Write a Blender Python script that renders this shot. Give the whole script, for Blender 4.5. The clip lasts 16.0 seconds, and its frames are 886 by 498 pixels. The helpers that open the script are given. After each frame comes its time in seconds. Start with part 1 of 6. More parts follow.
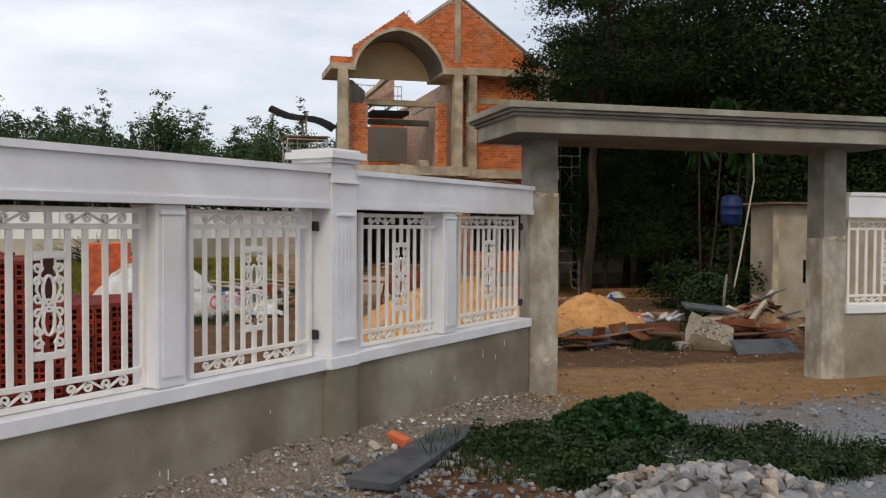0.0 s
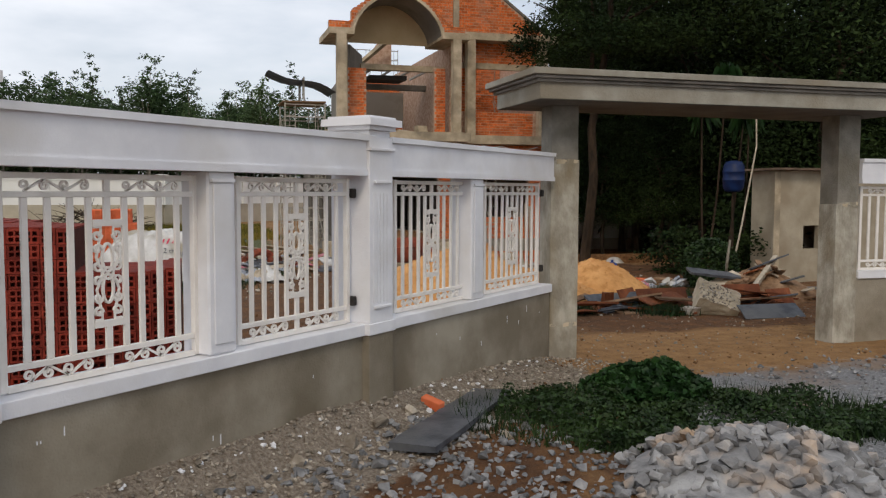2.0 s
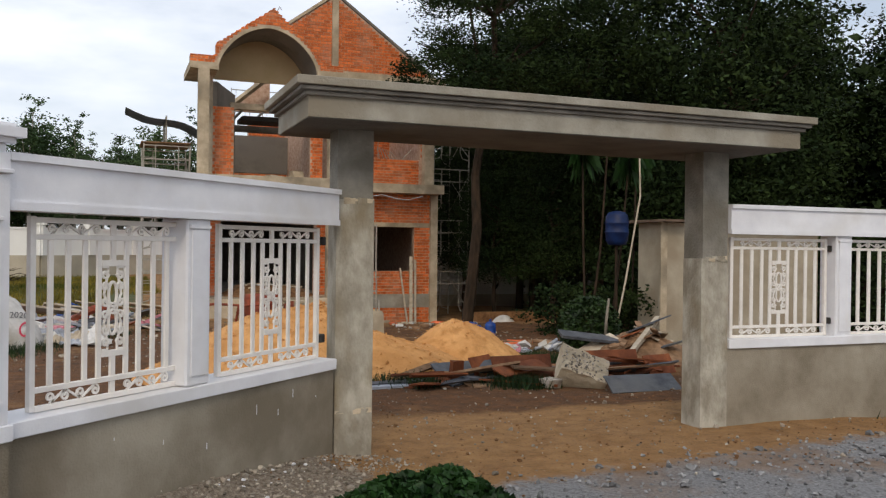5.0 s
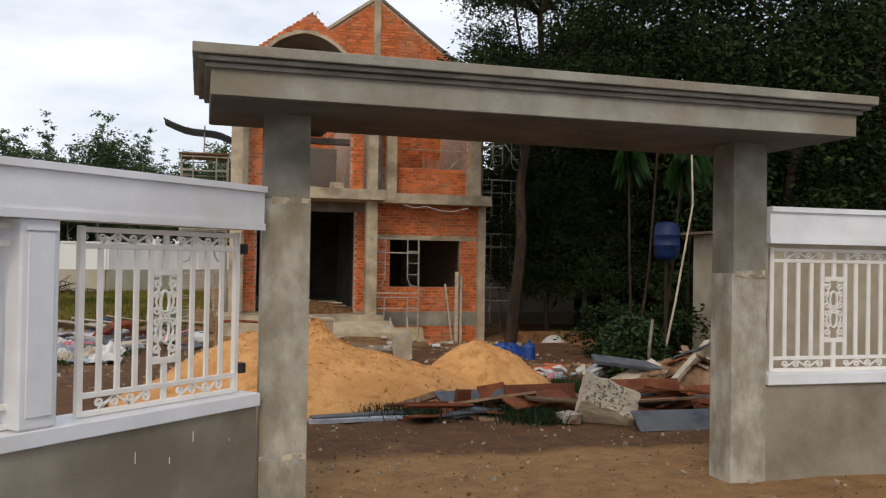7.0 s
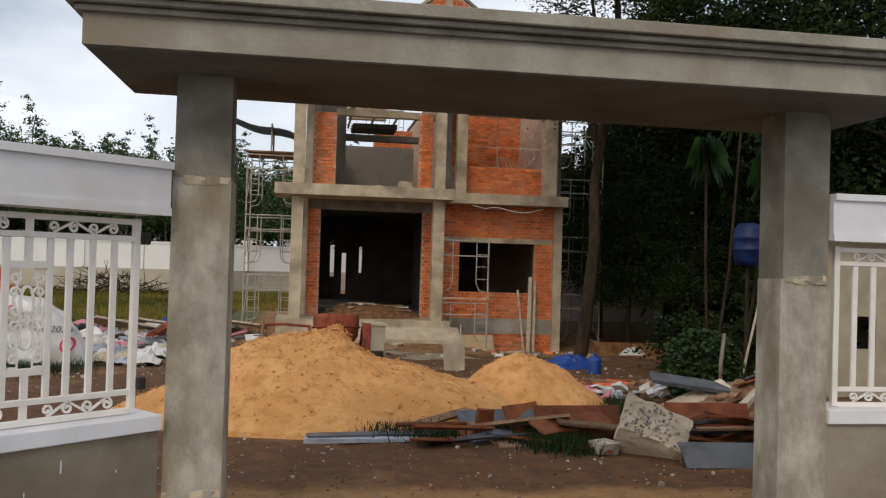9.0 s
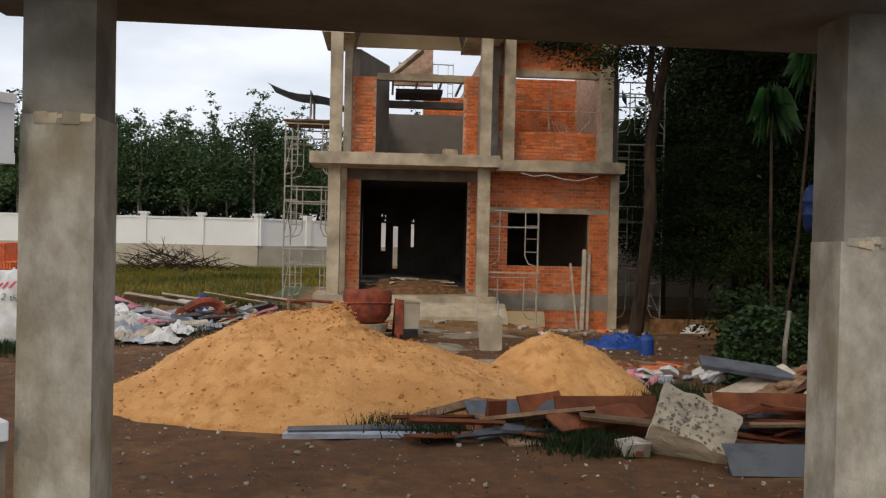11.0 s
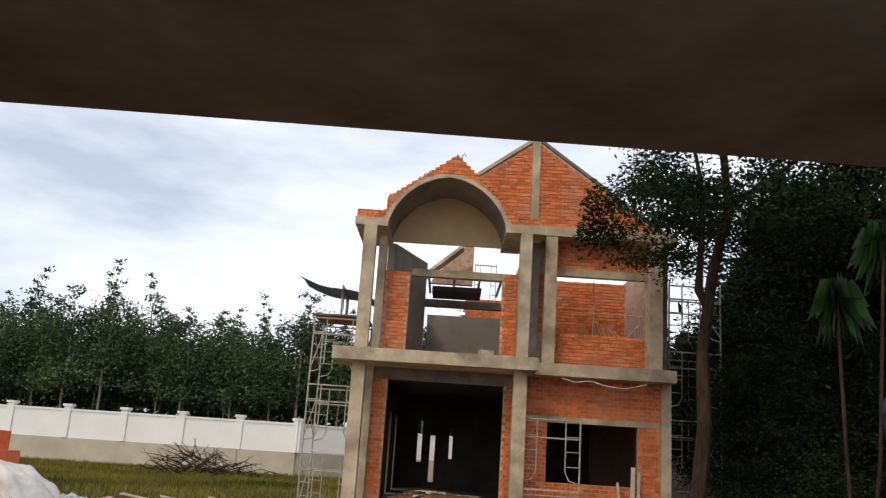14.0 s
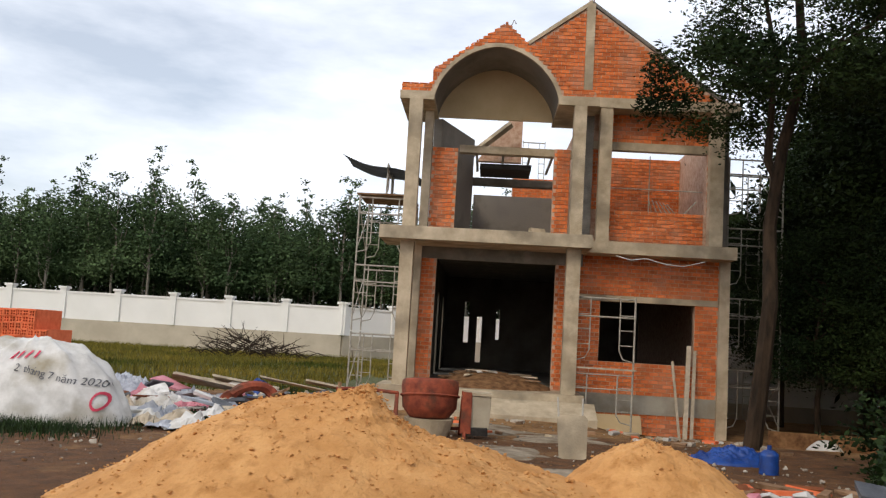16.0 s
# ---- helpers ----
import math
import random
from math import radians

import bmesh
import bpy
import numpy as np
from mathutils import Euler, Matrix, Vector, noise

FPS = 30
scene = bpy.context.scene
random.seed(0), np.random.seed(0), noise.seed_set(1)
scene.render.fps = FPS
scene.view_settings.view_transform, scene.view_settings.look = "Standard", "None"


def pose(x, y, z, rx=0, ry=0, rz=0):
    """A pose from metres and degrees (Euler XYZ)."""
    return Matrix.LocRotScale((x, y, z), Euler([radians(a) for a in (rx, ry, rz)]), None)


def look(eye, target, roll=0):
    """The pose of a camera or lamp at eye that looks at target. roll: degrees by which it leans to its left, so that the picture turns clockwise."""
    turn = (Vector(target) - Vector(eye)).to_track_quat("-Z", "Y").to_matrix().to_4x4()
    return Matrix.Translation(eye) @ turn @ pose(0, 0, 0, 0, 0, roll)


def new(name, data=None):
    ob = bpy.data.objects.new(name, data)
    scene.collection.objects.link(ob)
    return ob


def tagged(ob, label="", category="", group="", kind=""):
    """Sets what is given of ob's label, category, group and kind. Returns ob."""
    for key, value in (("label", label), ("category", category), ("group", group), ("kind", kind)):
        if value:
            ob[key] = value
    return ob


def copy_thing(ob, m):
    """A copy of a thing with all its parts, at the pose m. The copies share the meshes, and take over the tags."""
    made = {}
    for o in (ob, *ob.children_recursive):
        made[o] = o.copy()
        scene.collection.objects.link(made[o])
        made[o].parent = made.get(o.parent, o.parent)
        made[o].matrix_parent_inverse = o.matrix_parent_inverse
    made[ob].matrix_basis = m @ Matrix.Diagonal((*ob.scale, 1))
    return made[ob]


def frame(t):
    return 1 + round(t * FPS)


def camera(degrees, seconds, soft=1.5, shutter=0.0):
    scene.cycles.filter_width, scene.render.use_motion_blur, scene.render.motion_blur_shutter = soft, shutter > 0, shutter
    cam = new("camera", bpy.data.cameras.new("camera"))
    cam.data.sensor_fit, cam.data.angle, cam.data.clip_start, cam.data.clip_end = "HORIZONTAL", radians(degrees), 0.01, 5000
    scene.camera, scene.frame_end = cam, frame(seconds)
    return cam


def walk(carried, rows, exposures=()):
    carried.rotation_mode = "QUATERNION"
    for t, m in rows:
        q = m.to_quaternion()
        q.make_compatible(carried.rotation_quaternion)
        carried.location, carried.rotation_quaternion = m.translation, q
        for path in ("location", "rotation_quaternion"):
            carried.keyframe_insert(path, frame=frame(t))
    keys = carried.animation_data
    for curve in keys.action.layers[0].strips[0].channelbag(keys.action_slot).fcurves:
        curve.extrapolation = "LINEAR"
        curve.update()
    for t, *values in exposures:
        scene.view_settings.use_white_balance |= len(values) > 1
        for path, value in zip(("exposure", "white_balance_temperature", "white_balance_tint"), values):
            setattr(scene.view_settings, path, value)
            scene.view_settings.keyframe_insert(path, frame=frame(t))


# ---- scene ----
cam = camera(54.6, 16.0, soft=1.25, shutter=0.0)
PATH = [
    (0, (-0.358, -0.478, 1.943), (0.176, 1.449, 1.889), 0.25),
    (0.5, (-0.542, -0.688, 1.963), (0.009, 1.235, 1.920), 0.16),
    (1, (-0.719, -0.783, 1.975), (-0.217, 1.152, 1.937), 0.60),
    (1.5, (-0.833, -0.652, 1.971), (-0.335, 1.282, 1.873), 0.21),
    (2, (-0.730, -0.428, 1.953), (-0.166, 1.487, 1.819), 0.20),
    (2.5, (-0.519, -0.154, 1.936), (0.044, 1.757, 1.764), 0.62),
    (3, (-0.231, 0.171, 1.929), (0.348, 2.076, 1.737), 0.65),
    (3.5, (0.110, 0.395, 1.915), (0.743, 2.287, 1.767), 1.07),
    (4, (0.443, 0.634, 1.908), (1.132, 2.506, 1.762), 1.01),
    (4.5, (0.833, 0.875, 1.912), (1.560, 2.738, 1.873), 0.89),
    (7, (2.562, 2.091, 1.879), (3.105, 4.016, 1.907), 0.93),
    (7.5, (2.856, 2.402, 1.864), (3.303, 4.351, 1.895), 1.21),
    (8, (3.208, 2.655, 1.853), (3.621, 4.611, 1.900), 1.68),
    (8.5, (3.493, 2.862, 1.851), (3.851, 4.829, 1.896), 1.68),
    (11, (4.556, 4.232, 1.794), (4.687, 6.227, 1.768), 1.29),
    (11.5, (4.664, 4.559, 1.794), (4.775, 6.555, 1.757), 0.62),
    (12, (4.843, 4.784, 1.792), (4.960, 6.780, 1.825), 1.33),
    (12.5, (4.929, 5.017, 1.797), (5.044, 7.010, 1.928), 2.80),
    (13, (5.016, 5.311, 1.784), (5.149, 7.299, 1.961), 2.84),
    (13.5, (5.126, 5.486, 1.755), (5.212, 7.461, 2.057), 3.52),
    (14, (5.226, 5.627, 1.647), (5.195, 7.573, 2.107), 3.77),
    (14.5, (5.301, 5.862, 1.575), (5.252, 7.819, 1.982), 2.86),
    (15, (5.291, 6.047, 1.593), (5.239, 8.035, 1.803), 2.94),
    (15.5, (5.127, 6.177, 1.579), (5.064, 8.167, 1.772), 3.48),
    (16, (4.989, 6.297, 1.541), (4.885, 8.285, 1.737), 3.46),
]
EXPO = [(0.0, -0.31), (1.5, -0.3), (2.5, -0.40), (3.0, -0.33), (3.5, -0.2), (4.5, -0.16), (7.0, -0.2), (8.5, -0.26), (11.0, -0.30), (12.0, -0.3), (13.0, -0.26), (14.0, -0.04), (15.0, -0.10), (16.0, 0.04)]
walk(cam, [(t, look(eye, target, roll)) for t, eye, target, roll in PATH], exposures=EXPO)


# ---------------------------------------------------------------- sky and sun
SUN_EL, SUN_AZ = 38.0, 205.0     # degrees; azimuth clockwise from +y
world = bpy.data.worlds.new("sky")
scene.world = world
world.use_nodes = True
wn, wl = world.node_tree.nodes, world.node_tree.links
wn.clear()
w_out = wn.new("ShaderNodeOutputWorld")
w_bg = wn.new("ShaderNodeBackground")
w_sky = wn.new("ShaderNodeTexSky")
w_sky.sky_type = "NISHITA"
w_sky.sun_disc = False
w_sky.sun_elevation, w_sky.sun_rotation = radians(SUN_EL), radians(SUN_AZ)
w_sky.air_density, w_sky.dust_density = 1.0, 2.0
w_co = wn.new("ShaderNodeTexCoord")
w_map = wn.new("ShaderNodeMapping")
w_map.inputs["Scale"].default_value = (1.0, 1.0, 3.2)
w_noise = wn.new("ShaderNodeTexNoise")
w_noise.inputs["Scale"].default_value = 2.1
w_noise.inputs["Detail"].default_value = 7.0
w_noise.inputs["Roughness"].default_value = 0.55
w_ramp = wn.new("ShaderNodeValToRGB")
w_ramp.color_ramp.elements[0].position, w_ramp.color_ramp.elements[1].position = 0.36, 0.62
w_ramp.color_ramp.elements[0].color = (0.38, 0.38, 0.38, 1)
w_mix = wn.new("ShaderNodeMixRGB")
w_mix.inputs["Color2"].default_value = (10.2, 10.6, 11.4, 1)     # bright thin cloud
wl.new(w_co.outputs["Generated"], w_map.inputs["Vector"])
wl.new(w_map.outputs["Vector"], w_noise.inputs["Vector"])
wl.new(w_noise.outputs["Fac"], w_ramp.inputs["Fac"])
wl.new(w_ramp.outputs["Color"], w_mix.inputs["Fac"])
wl.new(w_sky.outputs["Color"], w_mix.inputs["Color1"])
wl.new(w_mix.outputs["Color"], w_bg.inputs["Color"])
w_bg.inputs["Strength"].default_value = 0.115
wl.new(w_bg.outputs["Background"], w_out.inputs["Surface"])
sun = new("sun", bpy.data.lights.new("sun", "SUN"))
sun.data.energy, sun.data.angle, sun.data.color = 0.95, radians(14), (1.0, 0.86, 0.66)
az, el = radians(SUN_AZ), radians(SUN_EL)
sun.matrix_world = look((0, 0, 30), (-20 * math.sin(az) * math.cos(el), -20 * math.cos(az) * math.cos(el), 30 - 20 * math.sin(el)))


# ---------------------------------------------------------------- materials
def mat(name, dark, light, scale=6.0, rough=0.85, bump=0.25, fine=60.0, metal=0.0, contrast=(0.35, 0.65), stain=None, stain_scale=0.8, per=None, vary=0.0, spec=0.3, stretch=(1, 1, 1), island=False):
    """Two scales of noise between two colours, a stain colour in patches, fine relief."""
    m = bpy.data.materials.new(name)
    m.use_nodes = True
    n, l = m.node_tree.nodes, m.node_tree.links
    b = n["Principled BSDF"]
    b.inputs["Roughness"].default_value, b.inputs["Metallic"].default_value = rough, metal
    b.inputs["Specular IOR Level"].default_value = spec
    geo = n.new("ShaderNodeNewGeometry")
    mp = n.new("ShaderNodeMapping")
    mp.inputs["Scale"].default_value = stretch
    l.new(geo.outputs["Position"], mp.inputs["Vector"])
    a = n.new("ShaderNodeTexNoise")
    a.inputs["Scale"].default_value, a.inputs["Detail"].default_value, a.inputs["Roughness"].default_value = scale, 6.0, 0.62
    l.new(mp.outputs["Vector"], a.inputs["Vector"])
    r = n.new("ShaderNodeValToRGB")
    r.color_ramp.elements[0].position, r.color_ramp.elements[1].position = contrast
    r.color_ramp.elements[0].color, r.color_ramp.elements[1].color = (*dark, 1), (*light, 1)
    l.new(a.outputs["Fac"], r.inputs["Fac"])
    col = r.outputs["Color"]
    if stain:
        s = n.new("ShaderNodeTexNoise")
        s.inputs["Scale"].default_value, s.inputs["Detail"].default_value = stain_scale, 5.0
        l.new(mp.outputs["Vector"], s.inputs["Vector"])
        sr = n.new("ShaderNodeValToRGB")
        sr.color_ramp.elements[0].position, sr.color_ramp.elements[1].position = 0.50, 0.68
        l.new(s.outputs["Fac"], sr.inputs["Fac"])
        mx = n.new("ShaderNodeMixRGB")
        mx.inputs["Color2"].default_value = (*stain, 1)
        l.new(sr.outputs["Color"], mx.inputs["Fac"])
        l.new(col, mx.inputs["Color1"])
        col = mx.outputs["Color"]
    if vary:
        hs = n.new("ShaderNodeHueSaturation")
        mr = n.new("ShaderNodeMapRange")
        mr.inputs["To Min"].default_value, mr.inputs["To Max"].default_value = 1 - vary, 1 + vary
        if island:
            l.new(geo.outputs["Random Per Island"], mr.inputs["Value"])
        else:
            oi = n.new("ShaderNodeObjectInfo")
            l.new(oi.outputs["Random"], mr.inputs["Value"])
        l.new(mr.outputs["Result"], hs.inputs["Value"])
        l.new(col, hs.inputs["Color"])
        col = hs.outputs["Color"]
    l.new(col, b.inputs["Base Color"])
    if bump:
        f = n.new("ShaderNodeTexNoise")
        f.inputs["Scale"].default_value, f.inputs["Detail"].default_value = fine, 4.0
        l.new(mp.outputs["Vector"], f.inputs["Vector"])
        bp = n.new("ShaderNodeBump")
        bp.inputs["Strength"].default_value, bp.inputs["Distance"].default_value = bump, 0.02
        l.new(f.outputs["Fac"], bp.inputs["Height"])
        l.new(bp.outputs["Normal"], b.inputs["Normal"])
    return m


M_WHITE = mat("white_masonry_paint", (0.72, 0.72, 0.75), (0.82, 0.82, 0.84), 3.0, 0.6, 0.12, 90, stain=(0.66, 0.64, 0.62), stain_scale=1.1)
M_METAL = mat("cream_painted_steel", (0.76, 0.715, 0.655), (0.84, 0.80, 0.745), 8.0, 0.45, 0.05, 120, spec=0.5)
M_BLACK = mat("blackened_hinge_steel", (0.015, 0.013, 0.012), (0.04, 0.035, 0.03), 20, 0.6, 0.2, 90)
M_RENDER = mat("grey_cement_render", (0.205, 0.172, 0.124), (0.385, 0.342, 0.268), 1.1, 0.9, 0.35, 70, stain=(0.17, 0.14, 0.096), stain_scale=0.9)
M_CONC = mat("cast_concrete", (0.25, 0.23, 0.185), (0.41, 0.385, 0.325), 2.0, 0.9, 0.4, 45, stain=(0.25, 0.215, 0.16), stain_scale=1.4)
# Darker grey copy of the cast concrete, for inner, rear and moulded members.
M_CONC_D = mat("darker_grey_concrete", (0.15, 0.138, 0.118), (0.27, 0.25, 0.215), 3.0, 0.92, 0.5, 40, stain=(0.17, 0.155, 0.13), stain_scale=1.8)
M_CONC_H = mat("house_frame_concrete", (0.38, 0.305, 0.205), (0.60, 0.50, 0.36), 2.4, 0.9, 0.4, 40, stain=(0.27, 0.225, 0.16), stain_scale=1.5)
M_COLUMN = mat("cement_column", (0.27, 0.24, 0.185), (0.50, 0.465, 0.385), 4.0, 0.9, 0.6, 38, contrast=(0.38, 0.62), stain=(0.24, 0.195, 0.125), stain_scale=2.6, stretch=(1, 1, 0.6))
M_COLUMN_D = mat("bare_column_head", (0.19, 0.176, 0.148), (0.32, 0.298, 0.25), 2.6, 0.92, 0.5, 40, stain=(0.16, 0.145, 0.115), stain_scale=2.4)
# Concrete with the shade under the gate slab mixed into its tone.
M_SOFFIT = mat("shade_toned_soffit", (0.085, 0.078, 0.066), (0.15, 0.138, 0.118), 2.0, 0.95, 0.35, 30)
M_PLASTER = mat("raw_grey_plaster", (0.17, 0.152, 0.128), (0.28, 0.255, 0.22), 1.4, 0.95, 0.25, 30, stain=(0.18, 0.16, 0.14), stain_scale=0.7)
M_TAN = mat("tan_plaster", (0.54, 0.41, 0.23), (0.64, 0.50, 0.30), 1.2, 0.95, 0.2, 40)
M_BRICK = mat("orange_clay_brick", (0.53, 0.118, 0.030), (0.73, 0.222, 0.068), 14, 0.9, 0.4, 80, stain=(0.60, 0.235, 0.12), stain_scale=2.2, vary=0.25)
M_BRICK_I = mat("orange_clay_brick_course", (0.53, 0.118, 0.030), (0.73, 0.222, 0.068), 14, 0.9, 0.4, 80, stain=(0.60, 0.235, 0.12), stain_scale=2.2, vary=0.27, island=True)
M_MORTAR = mat("brick_mortar", (0.46, 0.27, 0.18), (0.66, 0.48, 0.36), 9, 0.95, 0.4, 60)
M_REDBRICK = mat("dark_red_hollow_brick", (0.17, 0.022, 0.014), (0.31, 0.045, 0.026), 7, 0.9, 0.3, 60, vary=0.30)
# Red brick clay darkened for the shade in cells and gaps.
M_HOLE = mat("shaded_brick_clay", (0.05, 0.012, 0.008), (0.09, 0.022, 0.015), 7, 0.95, 0.2, 60)
M_ORBRICK = mat("fresh_orange_brick", (0.66, 0.14, 0.05), (0.80, 0.21, 0.09), 7, 0.9, 0.3, 60, vary=0.15)
M_SPILL = mat("dried_cement_spill", (0.20, 0.155, 0.105), (0.36, 0.30, 0.225), 4, 0.95, 0.5, 40, stain=(0.13, 0.085, 0.045), stain_scale=3.0)
M_EARTH = mat("loose_brown_earth", (0.11, 0.052, 0.021), (0.27, 0.145, 0.066), 7, 0.97, 0.6, 40, vary=0.4, island=True)
M_SAND = mat("building_sand", (0.52, 0.25, 0.082), (0.68, 0.365, 0.140), 2.0, 0.97, 1.0, 30, stain=(0.47, 0.225, 0.072), stain_scale=7.0)
M_STONE = mat("broken_grey_stone", (0.15, 0.148, 0.15), (0.34, 0.335, 0.33), 5, 0.9, 0.4, 60, vary=0.35, stain=(0.40, 0.29, 0.20), stain_scale=2.5)
M_STONE_I = mat("loose_gravel", (0.125, 0.126, 0.13), (0.31, 0.308, 0.31), 9, 0.9, 0.3, 60, vary=0.45, island=True)
M_RUBBLE = mat("mortar_rubble", (0.20, 0.16, 0.12), (0.43, 0.385, 0.32), 9, 0.92, 0.3, 60, vary=0.45, island=True)
M_SLATE = mat("dark_grey_sheet", (0.055, 0.059, 0.068), (0.13, 0.138, 0.155), 4, 0.5, 0.2, 50, stain=(0.12, 0.118, 0.115), stain_scale=2.0)
M_WALLW = mat("boundary_wall_paint", (0.82, 0.80, 0.76), (0.88, 0.86, 0.82), 0.5, 0.8, 0.08, 30)
M_WALLC = mat("boundary_wall_cement", (0.44, 0.38, 0.29), (0.56, 0.49, 0.38), 0.7, 0.9, 0.1, 20, stain=(0.36, 0.32, 0.25), stain_scale=0.3)
M_LEAF = mat("rubber_tree_leaf", (0.027, 0.054, 0.022), (0.090, 0.135, 0.056), 0.35, 0.7, 0, vary=0.5, island=True, spec=0.1)
# Darker than living leaves: part of the wood's shade sits in this colour.
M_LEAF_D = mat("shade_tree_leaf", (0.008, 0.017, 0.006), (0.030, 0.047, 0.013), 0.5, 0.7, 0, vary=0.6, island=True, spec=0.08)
M_VINE = mat("vine_leaf", (0.007, 0.024, 0.006), (0.026, 0.068, 0.016), 2.5, 0.5, 0, vary=0.5, island=True, spec=0.2)
M_WEED = mat("ground_weed_leaf", (0.007, 0.021, 0.004), (0.028, 0.056, 0.011), 3.0, 0.6, 0, vary=0.5, island=True)
M_GRASS = mat("dry_grass", (0.052, 0.068, 0.010), (0.235, 0.175, 0.032), 0.22, 0.8, 0, vary=0.5, island=True, spec=0.1)
M_BARK = mat("grey_brown_bark", (0.014, 0.009, 0.005), (0.052, 0.032, 0.018), 9, 0.95, 0.7, 30, stretch=(1, 1, 0.25))
M_BARK_L = mat("pale_bark", (0.16, 0.14, 0.11), (0.30, 0.27, 0.22), 9, 0.95, 0.5, 30, stretch=(1, 1, 0.3))
M_STEEL = mat("galvanised_scaffold_tube", (0.31, 0.285, 0.24), (0.50, 0.465, 0.40), 9, 0.55, 0.15, 60, metal=0.1)
M_RUST = mat("rusted_red_paint", (0.16, 0.035, 0.02), (0.36, 0.085, 0.04), 6, 0.75, 0.35, 50, stain=(0.11, 0.05, 0.03), stain_scale=4)
M_WOOD = mat("weathered_timber", (0.15, 0.082, 0.042), (0.34, 0.21, 0.12), 5, 0.85, 0.3, 50, vary=0.35, stretch=(1, 1, 1))
M_WOODR = mat("red_brown_panel", (0.13, 0.033, 0.010), (0.27, 0.082, 0.026), 4, 0.6, 0.2, 60, vary=0.25)
M_WOODP = mat("pale_raw_timber", (0.36, 0.30, 0.22), (0.56, 0.48, 0.37), 6, 0.85, 0.2, 50, vary=0.12)
M_BLUE = mat("blue_plastic", (0.006, 0.03, 0.16), (0.012, 0.07, 0.32), 5, 0.4, 0.1, 30, spec=0.5)
# Darker copy of the blue plastic; the drum's shade is put into its colour.
M_DRUM = mat("shaded_blue_plastic", (0.002, 0.008, 0.042), (0.004, 0.021, 0.090), 5, 0.5, 0.1, 30, spec=0.3)
M_CLOTH = mat("dirty_white_cloth", (0.50, 0.485, 0.455), (0.74, 0.725, 0.70), 3, 0.85, 0.3, 14, stain=(0.34, 0.30, 0.22), stain_scale=1.6)
M_CLOTHG = mat("grey_cloth", (0.26, 0.28, 0.32), (0.46, 0.48, 0.53), 6, 0.9, 0.2, 40, vary=0.2)
M_PINK = mat("faded_pink_plastic", (0.50, 0.16, 0.20), (0.62, 0.28, 0.32), 6, 0.7, 0.1, 40)
M_INKG = mat("grey_print", (0.10, 0.10, 0.11), (0.14, 0.14, 0.15), 6, 0.8, 0)
M_INKR = mat("red_print", (0.55, 0.05, 0.09), (0.65, 0.08, 0.13), 6, 0.8, 0)
# The rooms' darkness is put into this plaster, a darker copy of the grey.
M_DARKPL = mat("shade_darkened_plaster", (0.09, 0.078, 0.062), (0.16, 0.14, 0.115), 1.4, 0.95, 0.25, 30)
M_TIN = mat("brown_tin_roof", (0.11, 0.075, 0.05), (0.20, 0.14, 0.10), 4, 0.6, 0.2, 40)
M_BEIGE = mat("beige_shed_plaster", (0.33, 0.28, 0.20), (0.46, 0.40, 0.30), 1.6, 0.95, 0.25, 30, stain=(0.33, 0.27, 0.19), stain_scale=1.2)


# ---------------------------------------------------------------- building blocks
def mesh_of(bm, name, material, smooth=False):
    me = bpy.data.meshes.new(name)
    bm.normal_update()
    bm.to_mesh(me)
    bm.free()
    me.materials.append(material)
    if smooth:
        me.polygons.foreach_set("use_smooth", [True] * len(me.polygons))
    return me


def part(name, bm, material, parent=None, label="", smooth=False, at=None):
    ob = new(name, mesh_of(bm, name, material, smooth))
    if parent is not None:
        ob.parent = parent
    if at is not None:
        ob.matrix_basis = at
    return tagged(ob, label)


def piece(name, me, parent, m):
    ob = new(name, me)
    ob.parent = parent
    ob.matrix_basis = m
    return ob


def thing(name, label, category, m=None, group="", kind=""):
    ob = new(name)
    ob.empty_display_size = 0.1
    if m is not None:
        ob.matrix_basis = m
    return tagged(ob, label, category, group, kind)


def box(bm, x0, y0, z0, x1, y1, z1, m=None, wear=0.0):
    vs = []
    for x in (x0, x1):
        for y in (y0, y1):
            for z in (z0, z1):
                p = Vector((x, y, z))
                if wear:
                    p += Vector([random.uniform(-wear, wear) for _ in range(3)])
                vs.append(bm.verts.new(m @ p if m else p))
    for f in ((0, 1, 3, 2), (4, 6, 7, 5), (0, 4, 5, 1), (2, 3, 7, 6), (0, 2, 6, 4), (1, 5, 7, 3)):
        bm.faces.new([vs[i] for i in f])
    return bm


def bx(*a, m=None, wear=0.0, bevel=0.0):
    bm = bmesh.new()
    box(bm, *a, m=m, wear=wear)
    if bevel:
        bmesh.ops.bevel(bm, geom=bm.edges[:], offset=bevel, segments=1, affect="EDGES")
    bmesh.ops.recalc_face_normals(bm, faces=bm.faces[:])
    return bm


def prism(bm, pts, y0, y1):
    """A closed outline in x and z, drawn out from y0 to y1."""
    a = [bm.verts.new((x, y0, z)) for x, z in pts]
    b = [bm.verts.new((x, y1, z)) for x, z in pts]
    bm.faces.new(a)
    bm.faces.new(b[::-1])
    for i in range(len(pts)):
        j = (i + 1) % len(pts)
        bm.faces.new((a[i], b[i], b[j], a[j]))
    bmesh.ops.recalc_face_normals(bm, faces=bm.faces[:])
    return bm


